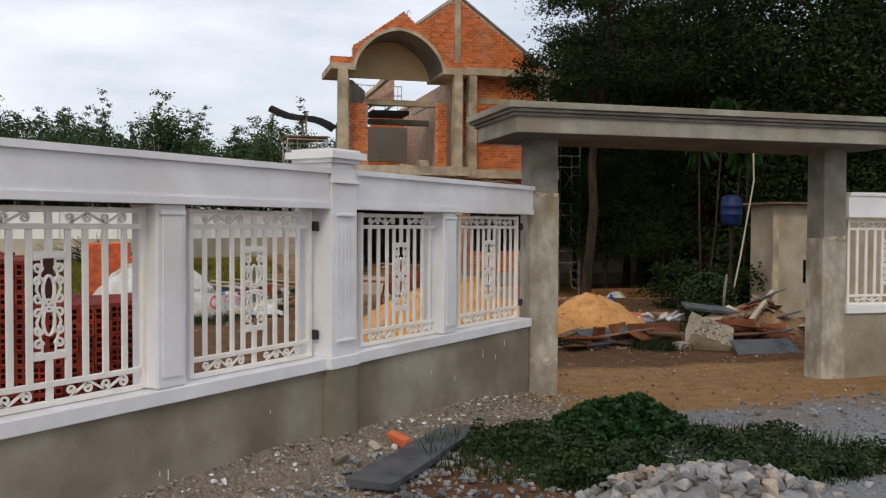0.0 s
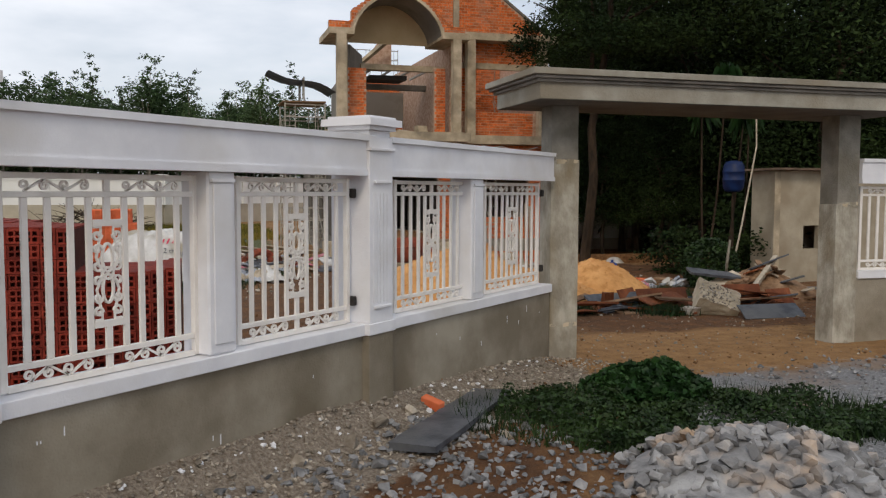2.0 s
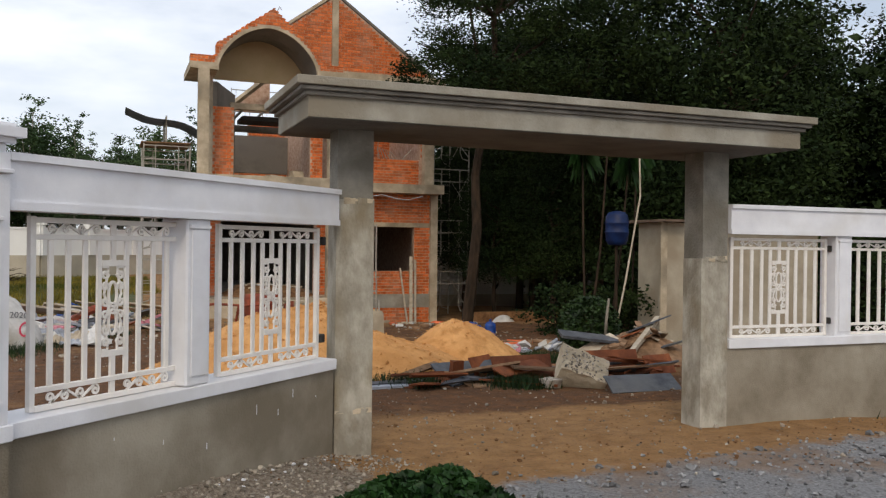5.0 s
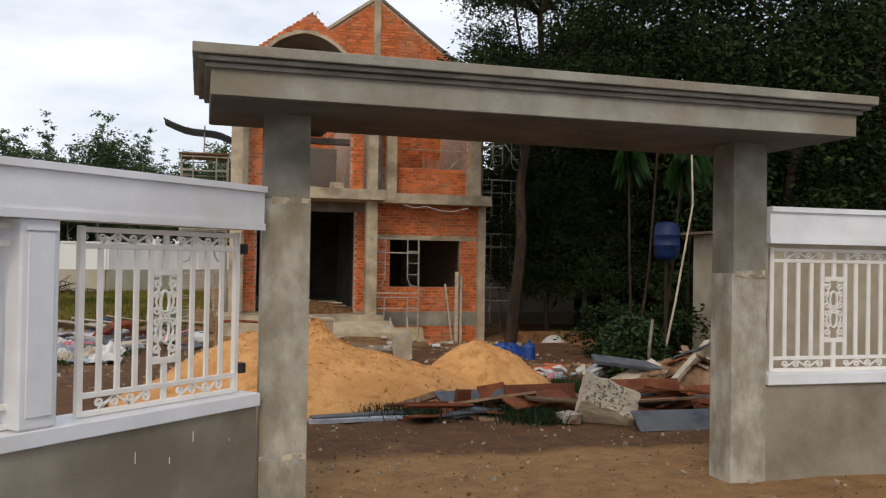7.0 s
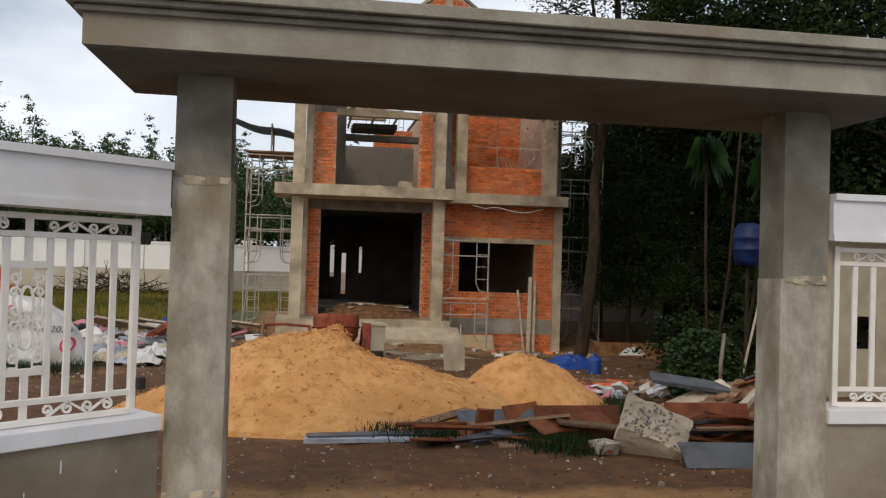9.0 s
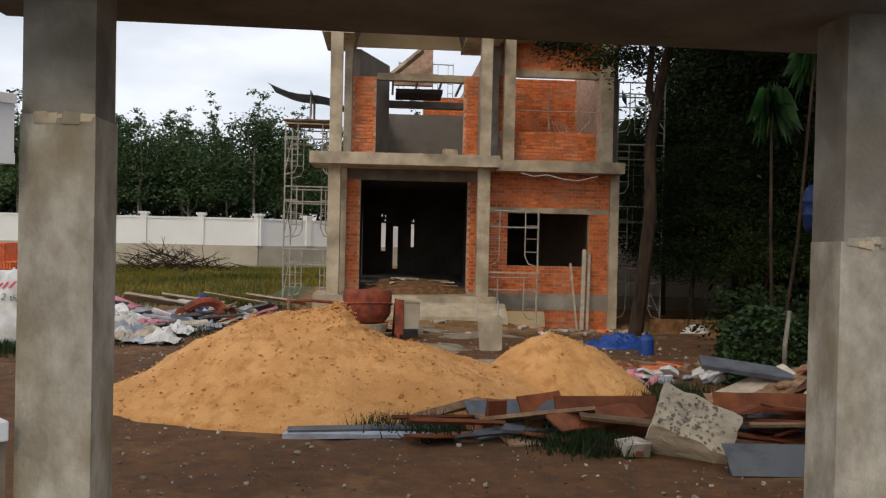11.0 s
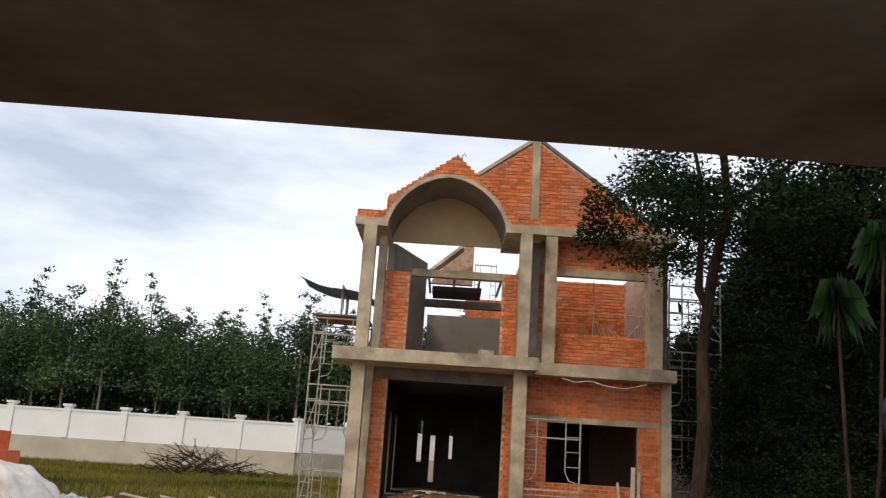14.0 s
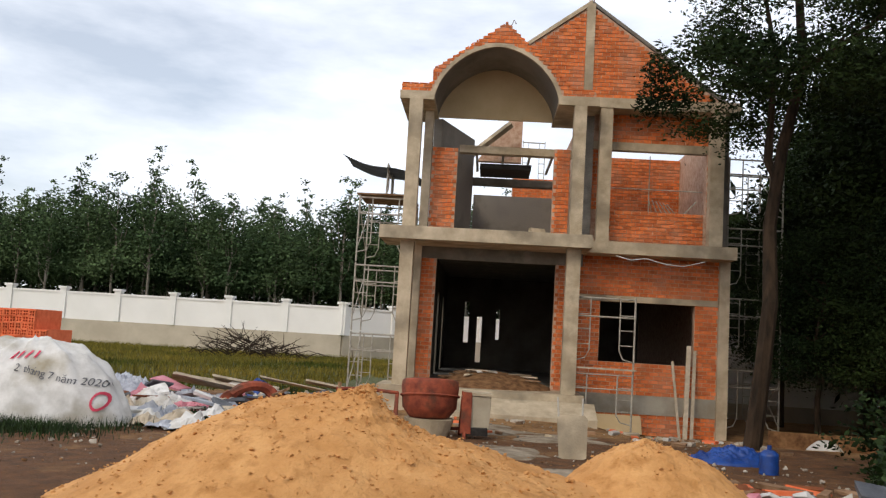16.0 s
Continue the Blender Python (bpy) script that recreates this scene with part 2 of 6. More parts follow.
def tube(bm, pts, r0, r1=None, sides=6, cap=True):
    """A round bar along points, its radius going from r0 to r1."""
    r1 = r0 if r1 is None else r1
    pts = [Vector(p) for p in pts]
    rings = []
    for i, p in enumerate(pts):
        d = (pts[min(i + 1, len(pts) - 1)] - pts[max(i - 1, 0)]).normalized()
        u = d.cross(Vector((0, 0, 1)) if abs(d.z) < 0.9 else Vector((1, 0, 0))).normalized()
        v = d.cross(u)
        r = r0 + (r1 - r0) * i / max(1, len(pts) - 1)
        rings.append([bm.verts.new(p + r * (math.cos(k * 2 * math.pi / sides) * u + math.sin(k * 2 * math.pi / sides) * v)) for k in range(sides)])
    for a, b in zip(rings, rings[1:]):
        for k in range(sides):
            bm.faces.new((a[k], a[(k + 1) % sides], b[(k + 1) % sides], b[k]))
    if cap:
        bm.faces.new(rings[0][::-1])
        bm.faces.new(rings[-1])
    return bm


def ribbon(bm, pts, w, y0, y1):
    """A flat bar of width w along points in x and z, from y0 to y1 deep."""
    n = len(pts)
    rows = []
    for i in range(n):
        ax, az_ = pts[max(i - 1, 0)]
        b_x, b_z = pts[min(i + 1, n - 1)]
        d = Vector((b_x - ax, b_z - az_)).normalized()
        q = Vector((-d.y, d.x)) * w / 2
        x, z = pts[i]
        rows.append([bm.verts.new(p) for p in ((x + q.x, y0, z + q.y), (x - q.x, y0, z - q.y), (x - q.x, y1, z - q.y), (x + q.x, y1, z + q.y))])
    for a, b in zip(rows, rows[1:]):
        for k in range(4):
            bm.faces.new((a[k], a[(k + 1) % 4], b[(k + 1) % 4], b[k]))
    bm.faces.new(rows[0][::-1])
    bm.faces.new(rows[-1])
    return bm


def joined(name, verts, faces, material, parent=None, kind=""):
    me = bpy.data.meshes.new(name)
    me.from_pydata(verts.tolist() if hasattr(verts, "tolist") else verts, [], faces.tolist() if hasattr(faces, "tolist") else faces)
    me.materials.append(material)
    ob = new(name, me)
    if parent is not None:
        ob.parent = parent
    return tagged(ob, kind=kind)


RNG = np.random.RandomState(7)


def stone_shape(seed, flat=0.7):
    r = random.Random(seed)
    bm = bmesh.new()
    for _ in range(11):
        v = Vector((r.gauss(0, 1), r.gauss(0, 1), r.gauss(0, 1))).normalized()
        bm.verts.new((v.x * r.uniform(0.4, 0.55), v.y * r.uniform(0.36, 0.5), v.z * flat * 0.5))
    res = bmesh.ops.convex_hull(bm, input=bm.verts[:])
    bmesh.ops.delete(bm, geom=[g for g in res["geom_interior"] if isinstance(g, bmesh.types.BMVert)], context="VERTS")
    bmesh.ops.recalc_face_normals(bm, faces=bm.faces[:])
    return bm


def stone_arrays(seed):
    bm = stone_shape(seed)
    bm.verts.index_update()
    v = np.array([p.co[:] for p in bm.verts])
    f = [[q.index for q in fc.verts] for fc in bm.faces]
    bm.free()
    return v, f


STONES = [stone_arrays(s) for s in range(9)]


def scatter(name, spots, material, parent=None, kind="stuff"):
    """Many small stones in one mesh; spots are (x, y, z, size)."""
    V, F, k = [], [], 0
    for x, y, z, s in spots:
        v, f = STONES[RNG.randint(len(STONES))]
        a = RNG.uniform(0, 6.28)
        c, q = math.cos(a), math.sin(a)
        w = v @ np.array([[c, q, 0], [-q, c, 0], [0, 0, 1]]) * s + np.array([x, y, z])
        V.append(w)
        F += [[i + k for i in g] for g in f]
        k += len(v)
    return joined(name, np.vstack(V), F, material, parent, kind)


def leaves(centres, size, droop=0.5, ratio=0.5, rng=None):
    """Bent leaf quads round the given points: arrays of corners and faces."""
    rng = rng or RNG
    n = len(centres)
    d = rng.normal(size=(n, 3))
    d[:, 2] = d[:, 2] * 0.5 - droop * 0.5
    d /= np.linalg.norm(d, axis=1)[:, None]
    u = np.cross(d, rng.normal(size=(n, 3)))
    u /= np.linalg.norm(u, axis=1)[:, None] + 1e-9
    s = (size * rng.uniform(0.6, 1.3, n))[:, None]
    a, b = centres - d * s * 0.5, centres + d * s * 0.5
    l, r = centres + u * s * ratio * 0.5, centres - u * s * ratio * 0.5
    v = np.stack([a, l, b, r], 1).reshape(-1, 3)
    f = np.arange(4 * n).reshape(-1, 4)
    return v, f


def clumps(rng, n_clumps, per, spread, where):
    """Points in soft clumps; where(rng) gives a clump's middle."""
    out = []
    for _ in range(n_clumps):
        c = np.array(where(rng))
        out.append(c + rng.normal(size=(per, 3)) * np.array(spread) * rng.uniform(0.7, 1.3))
    return np.vstack(out)


# ---------------------------------------------------------------- ground
FA, FB = Vector((0.148, 5.444)), Vector((2.945, 7.972))
FD = (FB - FA).normalized()               # along the slanting fence, towards the gate
FN = Vector((-FD.y, FD.x))                # from the fence into the plot


def smooth(a, b, v):
    t = min(1.0, max(0.0, (v - a) / (b - a)))
    return t * t * (3 - 2 * t)


def ground_z(x, y):
    s = (x - FA.x) * FD.x + (y - FA.y) * FD.y
    d = (x - FA.x) * FN.x + (y - FA.y) * FN.y - 0.06
    berm = (0.30 - 0.06 * max(0, s)) * (0.8 * math.exp(-(min(0.0, d) / 0.22) ** 2) + 0.12 * math.exp(-(min(0.0, d) / 0.6) ** 2)) if s < 4.2 else 0.0
    if s > 3.6:
        berm *= 1 - smooth(3.6, 4.2, s)
    if d > 0:
        berm *= 1 - smooth(0.2, 1.2, d)
    z = berm - 0.30 * smooth(20.5, 24.0, y) * smooth(6.2, 8.5, x)
    near = max(0.0, 1 - abs(y - 10) / 40)
    z += 0.05 * noise.noise((x * 0.5, y * 0.5, 0.3)) * near + 0.022 * noise.noise((x * 2.3, y * 2.3, 4.1)) * near
    z -= 0.06 * smooth(8.5, 10.5, y) * (1 - smooth(20, 23, y))
    z += 0.15 * min(1.0, max(0.0, (24 - y) / 13))      # the lane lies higher than the house
    return z


gx = np.concatenate([[-3000, -900, -300, -120, -60, -40, -28, -20, -15, -12], np.arange(-10, 15.01, 0.14), [17, 20, 25, 32, 45, 70, 130, 300, 900, 3000]])
gy = np.concatenate([[-3000, -900, -300, -100, -40, -20, -12, -8, -6], np.arange(-4, 26.01, 0.14), np.arange(27, 56, 1.0), [60, 70, 90, 130, 200, 400, 1000, 3000]])
gverts = [(x, y, ground_z(x, y)) for y in gy for x in gx]
nx = len(gx)
gfaces = [(j * nx + i, j * nx + i + 1, (j + 1) * nx + i + 1, (j + 1) * nx + i) for j in range(len(gy) - 1) for i in range(nx - 1)]
ground = joined("ground", gverts, gfaces, M_RENDER, kind="structure")
tagged(ground, "brown trodden earth with grey gravel and grass", "ground")
ground.data.polygons.foreach_set("use_smooth", [True] * len(ground.data.polygons))
zone = ground.data.color_attributes.new("zone", "FLOAT_COLOR", "POINT")
zc = []
for x, y, z in gverts:
    s = (x - FA.x) * FD.x + (y - FA.y) * FD.y
    d = (x - FA.x) * FN.x + (y - FA.y) * FN.y
    gravel = smooth(2.6, 3.6, x + 0.35 * (y - 5)) * (1 - smooth(6.3, 7.4, y - 0.10 * (x - 5))) if y < 8 else 0.0
    rub = smooth(-1.1, -0.3, d) * (1 - smooth(0.1, 0.4, d)) * (1 - smooth(3.0, 4.0, s)) if d < 0.5 else 0.0
    grass = smooth(24.5, 28, y + 0.5 * max(0, -x)) * (1 - smooth(1.0, 3.0, x))
    zc += [gravel, rub, max(grass, 0.0), 1.0]
zone.data.foreach_set("color", zc)
trod = ground.data.color_attributes.new("trodden", "FLOAT_COLOR", "POINT")
tc = []
for x, y, z in gverts:
    w = smooth(6.2, 7.4, y) * (1 - smooth(8.9, 9.9, y)) * smooth(1.5, 3.2, x) * 0.75 + 0.24 + 0.25 * smooth(19, 22, y)
    tc += [w, w, w, 1.0]
trod.data.foreach_set("color", tc)
M_GROUND = bpy.data.materials.new("earth_gravel_grass")
M_GROUND.use_nodes = True
gn, gl = M_GROUND.node_tree.nodes, M_GROUND.node_tree.links
g_at = gn.new("ShaderNodeVertexColor")
g_at.layer_name = "zone"
g_sep = gn.new("ShaderNodeSeparateColor")
gl.new(g_at.outputs["Color"], g_sep.inputs["Color"])
g_geo = gn.new("ShaderNodeNewGeometry")


def g_noise(scale, detail=6.0, rough=0.6):
    k = gn.new("ShaderNodeTexNoise")
    k.inputs["Scale"].default_value, k.inputs["Detail"].default_value, k.inputs["Roughness"].default_value = scale, detail, rough
    gl.new(g_geo.outputs["Position"], k.inputs["Vector"])
    return k


def g_ramp(src, p0, c0, p1, c1):
    k = gn.new("ShaderNodeValToRGB")
    k.color_ramp.elements[0].position, k.color_ramp.elements[1].position = p0, p1
    k.color_ramp.elements[0].color, k.color_ramp.elements[1].color = (*c0, 1), (*c1, 1)
    gl.new(src, k.inputs["Fac"])
    return k.outputs["Color"]


def g_mix(fac, a, b):
    k = gn.new("ShaderNodeMixRGB")
    gl.new(fac, k.inputs["Fac"])
    gl.new(a, k.inputs["Color1"])
    gl.new(b, k.inputs["Color2"])
    return k.outputs["Color"]


def g_mask(chan, n_out, soft=0.25):
    add = gn.new("ShaderNodeMath")
    add.operation = "ADD"
    gl.new(chan, add.inputs[0])
    gl.new(n_out, add.inputs[1])
    return g_ramp(add.outputs["Value"], 0.95 - soft / 2, (0, 0, 0), 0.95 + soft / 2, (1, 1, 1))


g_big, g_mid, g_fine = g_noise(0.8), g_noise(5.0), g_noise(38.0, 5.0, 0.7)
g_tan = gn.new("ShaderNodeVertexColor")
g_tan.layer_name = "trodden"
g_sept = gn.new("ShaderNodeSeparateColor")
gl.new(g_tan.outputs["Color"], g_sept.inputs["Color"])
g_dirt = g_mix(g_mask(g_sept.outputs["Red"], g_big.outputs["Fac"], 0.32), g_ramp(g_mid.outputs["Fac"], 0.25, (0.052, 0.020, 0.005), 0.80, (0.195, 0.080, 0.020)), g_ramp(g_mid.outputs["Fac"], 0.25, (0.22, 0.105, 0.032), 0.80, (0.44, 0.25, 0.098)))
g_grit = g_mix(g_ramp(g_noise(90.0, 3.0, 0.7).outputs["Fac"], 0.60, (0, 0, 0), 0.72, (0.75, 0.75, 0.75)), g_dirt, g_ramp(g_big.outputs["Fac"], 0.4, (0.28, 0.17, 0.085), 0.6, (0.38, 0.27, 0.165)))
g_dirt = g_mix(g_ramp(g_noise(26.0, 4.0, 0.7).outputs["Fac"], 0.52, (0, 0, 0), 0.68, (0.42, 0.42, 0.42)), g_grit, g_ramp(g_mid.outputs["Fac"], 0.4, (0.035, 0.016, 0.007), 0.6, (0.085, 0.042, 0.018)))
g_grav = g_mix(g_ramp(g_big.outputs["Fac"], 0.50, (0, 0, 0), 0.66, (0.75, 0.75, 0.75)), g_ramp(g_fine.outputs["Fac"], 0.36, (0.14, 0.14, 0.145), 0.66, (0.34, 0.34, 0.345)), g_ramp(g_mid.outputs["Fac"], 0.3, (0.16, 0.09, 0.045), 0.7, (0.30, 0.20, 0.125)))
g_rubb = g_ramp(g_fine.outputs["Fac"], 0.36, (0.15, 0.112, 0.08), 0.68, (0.38, 0.32, 0.25))
g_gras = g_ramp(g_mid.outputs["Fac"], 0.35, (0.06, 0.075, 0.02), 0.68, (0.13, 0.13, 0.045))
g_col = g_mix(g_mask(g_sep.outputs["Blue"], g_big.outputs["Fac"]), g_mix(g_mask(g_sep.outputs["Green"], g_mid.outputs["Fac"]), g_mix(g_mask(g_sep.outputs["Red"], g_mid.outputs["Fac"], 0.4), g_dirt, g_grav), g_rubb), g_gras)
gb = gn["Principled BSDF"]
gb.inputs["Roughness"].default_value = 0.95
gl.new(g_col, gb.inputs["Base Color"])
g_bump = gn.new("ShaderNodeBump")
g_bump.inputs["Strength"].default_value, g_bump.inputs["Distance"].default_value = 0.9, 0.03
gl.new(g_fine.outputs["Fac"], g_bump.inputs["Height"])
gl.new(g_bump.outputs["Normal"], gb.inputs["Normal"])
ground.data.materials[0] = M_GROUND


# ---------------------------------------------------------------- fence and gate
def spiral(cx, cz, r, turns=1.25, start=0.0, sign=1, n=16):
    return [(cx + r * (1 - 0.8 * i / n) * math.cos(start + sign * turns * 2 * math.pi * i / n), cz + r * (1 - 0.8 * i / n) * math.sin(start + sign * turns * 2 * math.pi * i / n)) for i in range(n + 1)]


def scroll_band(length, height):
    """Four running scrolls in a band of that size, from x = 0."""
    bm = bmesh.new()
    w, r = length / 4, height * 0.44
    for k in range(4):
        cx = (k + 0.5) * w
        flip = 1 if k % 2 == 0 else -1
        ribbon(bm, spiral(cx, 0, r, 1.3, -math.pi / 2 * flip, 1 if k < 2 else -1), 0.011, -0.007, 0.007)
        if k < 3:
            ribbon(bm, [(cx + r * 0.3, -flip * r * 0.9), (cx + w / 2, 0), (cx + w - r * 0.3, flip * r * 0.9)], 0.011, -0.007, 0.007)
    return bm


def plaque(w, h):
    """A pierced casting: linked ovals and scrolls in a w by h field, from its middle."""
    bm = bmesh.new()
    for cz, rz in ((0.16 * h, 0.15 * h), (-0.16 * h, 0.15 * h), (0.0, 0.06 * h)):
        ribbon(bm, [(0.17 * w * math.sin(a * math.pi / 10), cz + rz * math.cos(a * math.pi / 10)) for a in range(21)], 0.012, -0.008, 0.008)
    for sx in (-1, 1):
        for cz, st in ((0.40, 1), (0.25, -1), (0.08, 1), (-0.08, -1), (-0.25, 1), (-0.40, -1)):
            ribbon(bm, spiral(sx * 0.32 * w, cz * h, 0.15 * w, 1.1, math.pi * (sx > 0), st * sx, 12), 0.011, -0.008, 0.008)
        ribbon(bm, [(sx * 0.20 * w, -0.42 * h), (sx * 0.36 * w, -0.17 * h), (sx * 0.16 * w, 0.0), (sx * 0.36 * w, 0.17 * h), (sx * 0.20 * w, 0.42 * h)], 0.010, -0.007, 0.007)
        ribbon(bm, [(sx * 0.44 * w, 0.48 * h), (sx * 0.2 * w, 0.48 * h), (sx * 0.2 * w, 0.43 * h), (sx * 0.32 * w, 0.43 * h)], 0.010, -0.007, 0.007)
        ribbon(bm, [(sx * 0.44 * w, -0.48 * h), (sx * 0.2 * w, -0.48 * h), (sx * 0.2 * w, -0.43 * h), (sx * 0.32 * w, -0.43 * h)], 0.010, -0.007, 0.007)
    return bm


PANEL_W = 1.28


def make_panel(m):
    """A steel fence panel 1.28 m wide, standing on z = 0.92, from x = 0."""
    p = thing("steel_railing", "cream steel fence railing with flat bars and scrollwork", "railing", m, "steel panels of the fence")
    for n_, x0 in (("stile", 0.0), ("stile", PANEL_W - 0.04)):
        part(n_, bx(x0, -0.018, 0.925, x0 + 0.04, 0.018, 1.965, bevel=0.003), M_METAL, p)
    for z in (0.935, 1.035, 1.855, 1.945):
        part("rail", bx(0.04, -0.015, z - 0.015, PANEL_W - 0.04, 0.015, z + 0.015, bevel=0.003), M_METAL, p)
    mid = PANEL_W / 2
    xs = [0.155, 0.285, 0.415, mid - 0.115, mid + 0.115, PANEL_W - 0.415, PANEL_W - 0.285, PANEL_W - 0.155]
    for x in xs:
        part("bar", bx(x - 0.019, -0.009, 1.05, x + 0.019, 0.009, 1.84, bevel=0.003), M_METAL, p)
    for z0, z1 in ((0.95, 1.02), (1.05, 1.165), (1.725, 1.84), (1.87, 1.93)):
        part("bar", bx(mid - 0.019, -0.009, z0, mid + 0.019, 0.009, z1), M_METAL, p)
    pf = part("plaque_frame", bx(mid - 0.096, -0.012, 1.69, mid + 0.096, 0.012, 1.725), M_METAL, p)
    part("plaque_frame", bx(mid - 0.096, -0.012, 1.165, mid + 0.096, 0.012, 1.20), M_METAL, p)
    part("plaque", plaque(0.20, 0.50), M_METAL, pf, "pierced white scrollwork casting", at=pose(mid, 0, 1.445))
    for z in (0.985, 1.90):
        for x in (0.10, mid + 0.07):
            part("scroll", scroll_band(0.46, 0.072 if z < 1 else 0.064), M_METAL, p, at=pose(x, 0, z))
    for x in (PANEL_W + 0.022,):
        for z in (1.08, 1.86):
            part("hinge", bx(x - 0.026, -0.05, z - 0.034, x + 0.026, 0.022, z + 0.034, bevel=0.008), M_BLACK, p, "black hinge plug")
    return p


TALL, DROP = 1.021, 0.038          # the fence stands a little higher and taller than its drawing
FENCE_L = Matrix.Translation((FA.x, FA.y, DROP)) @ Matrix.Rotation(math.atan2(FD.y, FD.x), 4, "Z") @ Matrix.Diagonal((1, 1, TALL, 1))
GATE_TURN = 0.0
FENCE_R = Matrix.Translation((6.965, 8.02, DROP)) @ Matrix.Rotation(radians(GATE_TURN), 4, "Z") @ Matrix.Diagonal((1, 1, TALL, 1))
panel_one = make_panel(FENCE_L @ pose(-2.26, 0.13, 0))
panel_one.scale = (1.24 / PANEL_W, 1, TALL)


def panel_at(m, width, tall=1.0):
    q = copy_thing(panel_one, m)
    q.scale = (width / PANEL_W, 1, tall * TALL)
    return q


def flutes(x0, x1, y, z0, z1, n):
    bm = bmesh.new()
    w = (x1 - x0) / n
    for k in range(n):
        box(bm, x0 + k * w + 0.004, y - 0.003, z0, x0 + (k + 1) * w - 0.004, y + 0.004, z1)
    return bm


def make_pillar(m, label="white painted fence pillar with fluted face and stepped cap"):
    """A pillar 0.30 m wide; x = 0 is its middle, y = 0 the sill's face."""
    p = thing("fence_pillar", label, "pillar", m, "pillars of the fence")
    part("foot", bx(-0.155, -0.03, -0.25, 0.155, 0.35, 0.83, wear=0.004), M_RENDER, p, "grey cement pillar foot")
    part("sill_block", bx(-0.17, -0.045, 0.832, 0.17, 0.36, 0.918, bevel=0.006), M_WHITE, p)
    part("shaft", bx(-0.147, -0.03, 0.918, 0.147, 0.33, 2.27, bevel=0.004), M_WHITE, p)
    part("flute", flutes(-0.105, 0.105, -0.0315, 1.06, 1.86, 5), M_WHITE, p)
    for z in (1.02, 1.93, 2.165):
        w = 0.098 if z < 2 else 0.155
        part("moulding", bx(-w, -0.052, z, w, -0.03 if z < 2 else 0.36, z + 0.022, bevel=0.004), M_WHITE, p)
    part("neck", bx(-0.132, -0.015, 2.27, 0.132, 0.315, 2.315, bevel=0.004), M_WHITE, p)
    cap = bmesh.new()
    box(cap, -0.165, -0.045, 2.315, 0.165, 0.345, 2.345)
    box(cap, -0.20, -0.08, 2.345, 0.20, 0.38, 2.395)
    box(cap, -0.165, -0.045, 2.395, 0.165, 0.345, 2.415)
    part("cap", cap, M_WHITE, p)
    return p


def make_post(m):
    p = thing("fence_post", "white painted square post between steel panels", "post", m, "posts of the fence")
    part("shaft", bx(-0.112, 0.02, 0.918, 0.112, 0.25, 1.99, bevel=0.012), M_WHITE, p)
    part("face_panel", bx(-0.075, 0.008, 0.98, 0.075, 0.02, 1.92, bevel=0.004), M_WHITE, p)
    part("moulding", bx(-0.09, 0.0, 1.925, 0.09, 0.02, 1.945), M_WHITE, p)
    return p


def run_of_wall(m, x0, x1, tag, sill=(0.83, 0.915)):
    w = thing("fence_wall_" + tag, "grey cement dwarf wall with white sill and top rail", "fence", m, kind="structure")
    part("dwarf_wall", bx(x0, 0.035, -0.3, x1, 0.27, sill[0]), M_RENDER, w, "grey stained cement render")
    part("sill", bx(x0, 0.0, sill[0], x1, 0.31, sill[1], bevel=0.005), M_WHITE, w)
    rail = bmesh.new()
    box(rail, x0, -0.005, 1.99, x1, 0.30, 2.235)
    box(rail, x0, -0.03, 2.235, x1, 0.325, 2.275)
    box(rail, x0, -0.018, 1.985, x1, -0.005, 2.03)
    part("top_rail", rail, M_WHITE, w)


PIL = (-5.68, -2.52, 0.635)
run_of_wall(FENCE_L, -10.0, PIL[0] - 0.15, "a")
run_of_wall(FENCE_L, PIL[0] + 0.15, PIL[1] - 0.15, "b")
run_of_wall(FENCE_L, PIL[1] + 0.15, PIL[2] - 0.15, "c")
run_of_wall(FENCE_L, PIL[2] + 0.15, 3.80, "d")
pillar_one = make_pillar(FENCE_L @ pose(PIL[2], 0, 0))
for x in PIL[:2]:
    copy_thing(pillar_one, FENCE_L @ pose(x, 0, 0)).scale = (1, 1, TALL)
post_one = make_post(FENCE_L @ pose(-0.92, 0, 0))
for x in (-4.08, -7.2, 2.20):
    copy_thing(post_one, FENCE_L @ pose(x, 0, 0)).scale = (1, 1, TALL)
for x, w in ((-0.708, 1.142), (1.01, 1.15), (2.49, 1.21), (-3.87, 1.15), (-5.37, 1.15), (-6.98, 1.15), (-8.5, 1.15), (-9.9, 1.15)):
    panel_at(FENCE_L @ pose(x, 0.13, 0), w)

RS = (0.865, 0.955)                 # the sill beyond the gate stands higher
run_of_wall(FENCE_R, 0.0, 3.3, "e", RS)
run_of_wall(FENCE_R, 3.6, 9.0, "f", RS)
copy_thing(pillar_one, FENCE_R @ pose(3.45, 0, 0)).scale = (1, 1, TALL)
for x in (1.50, 5.2, 7.0):
    copy_thing(post_one, FENCE_R @ pose(x, 0, 0.03)).scale = (1, 1, TALL * 0.985)
for x, w in ((0.09, 1.27), (1.63, 1.5), (3.85, 1.15), (5.4, 1.4), (7.2, 1.6)):
    panel_at(FENCE_R @ pose(x, 0.13, 0.07), w, 0.96)

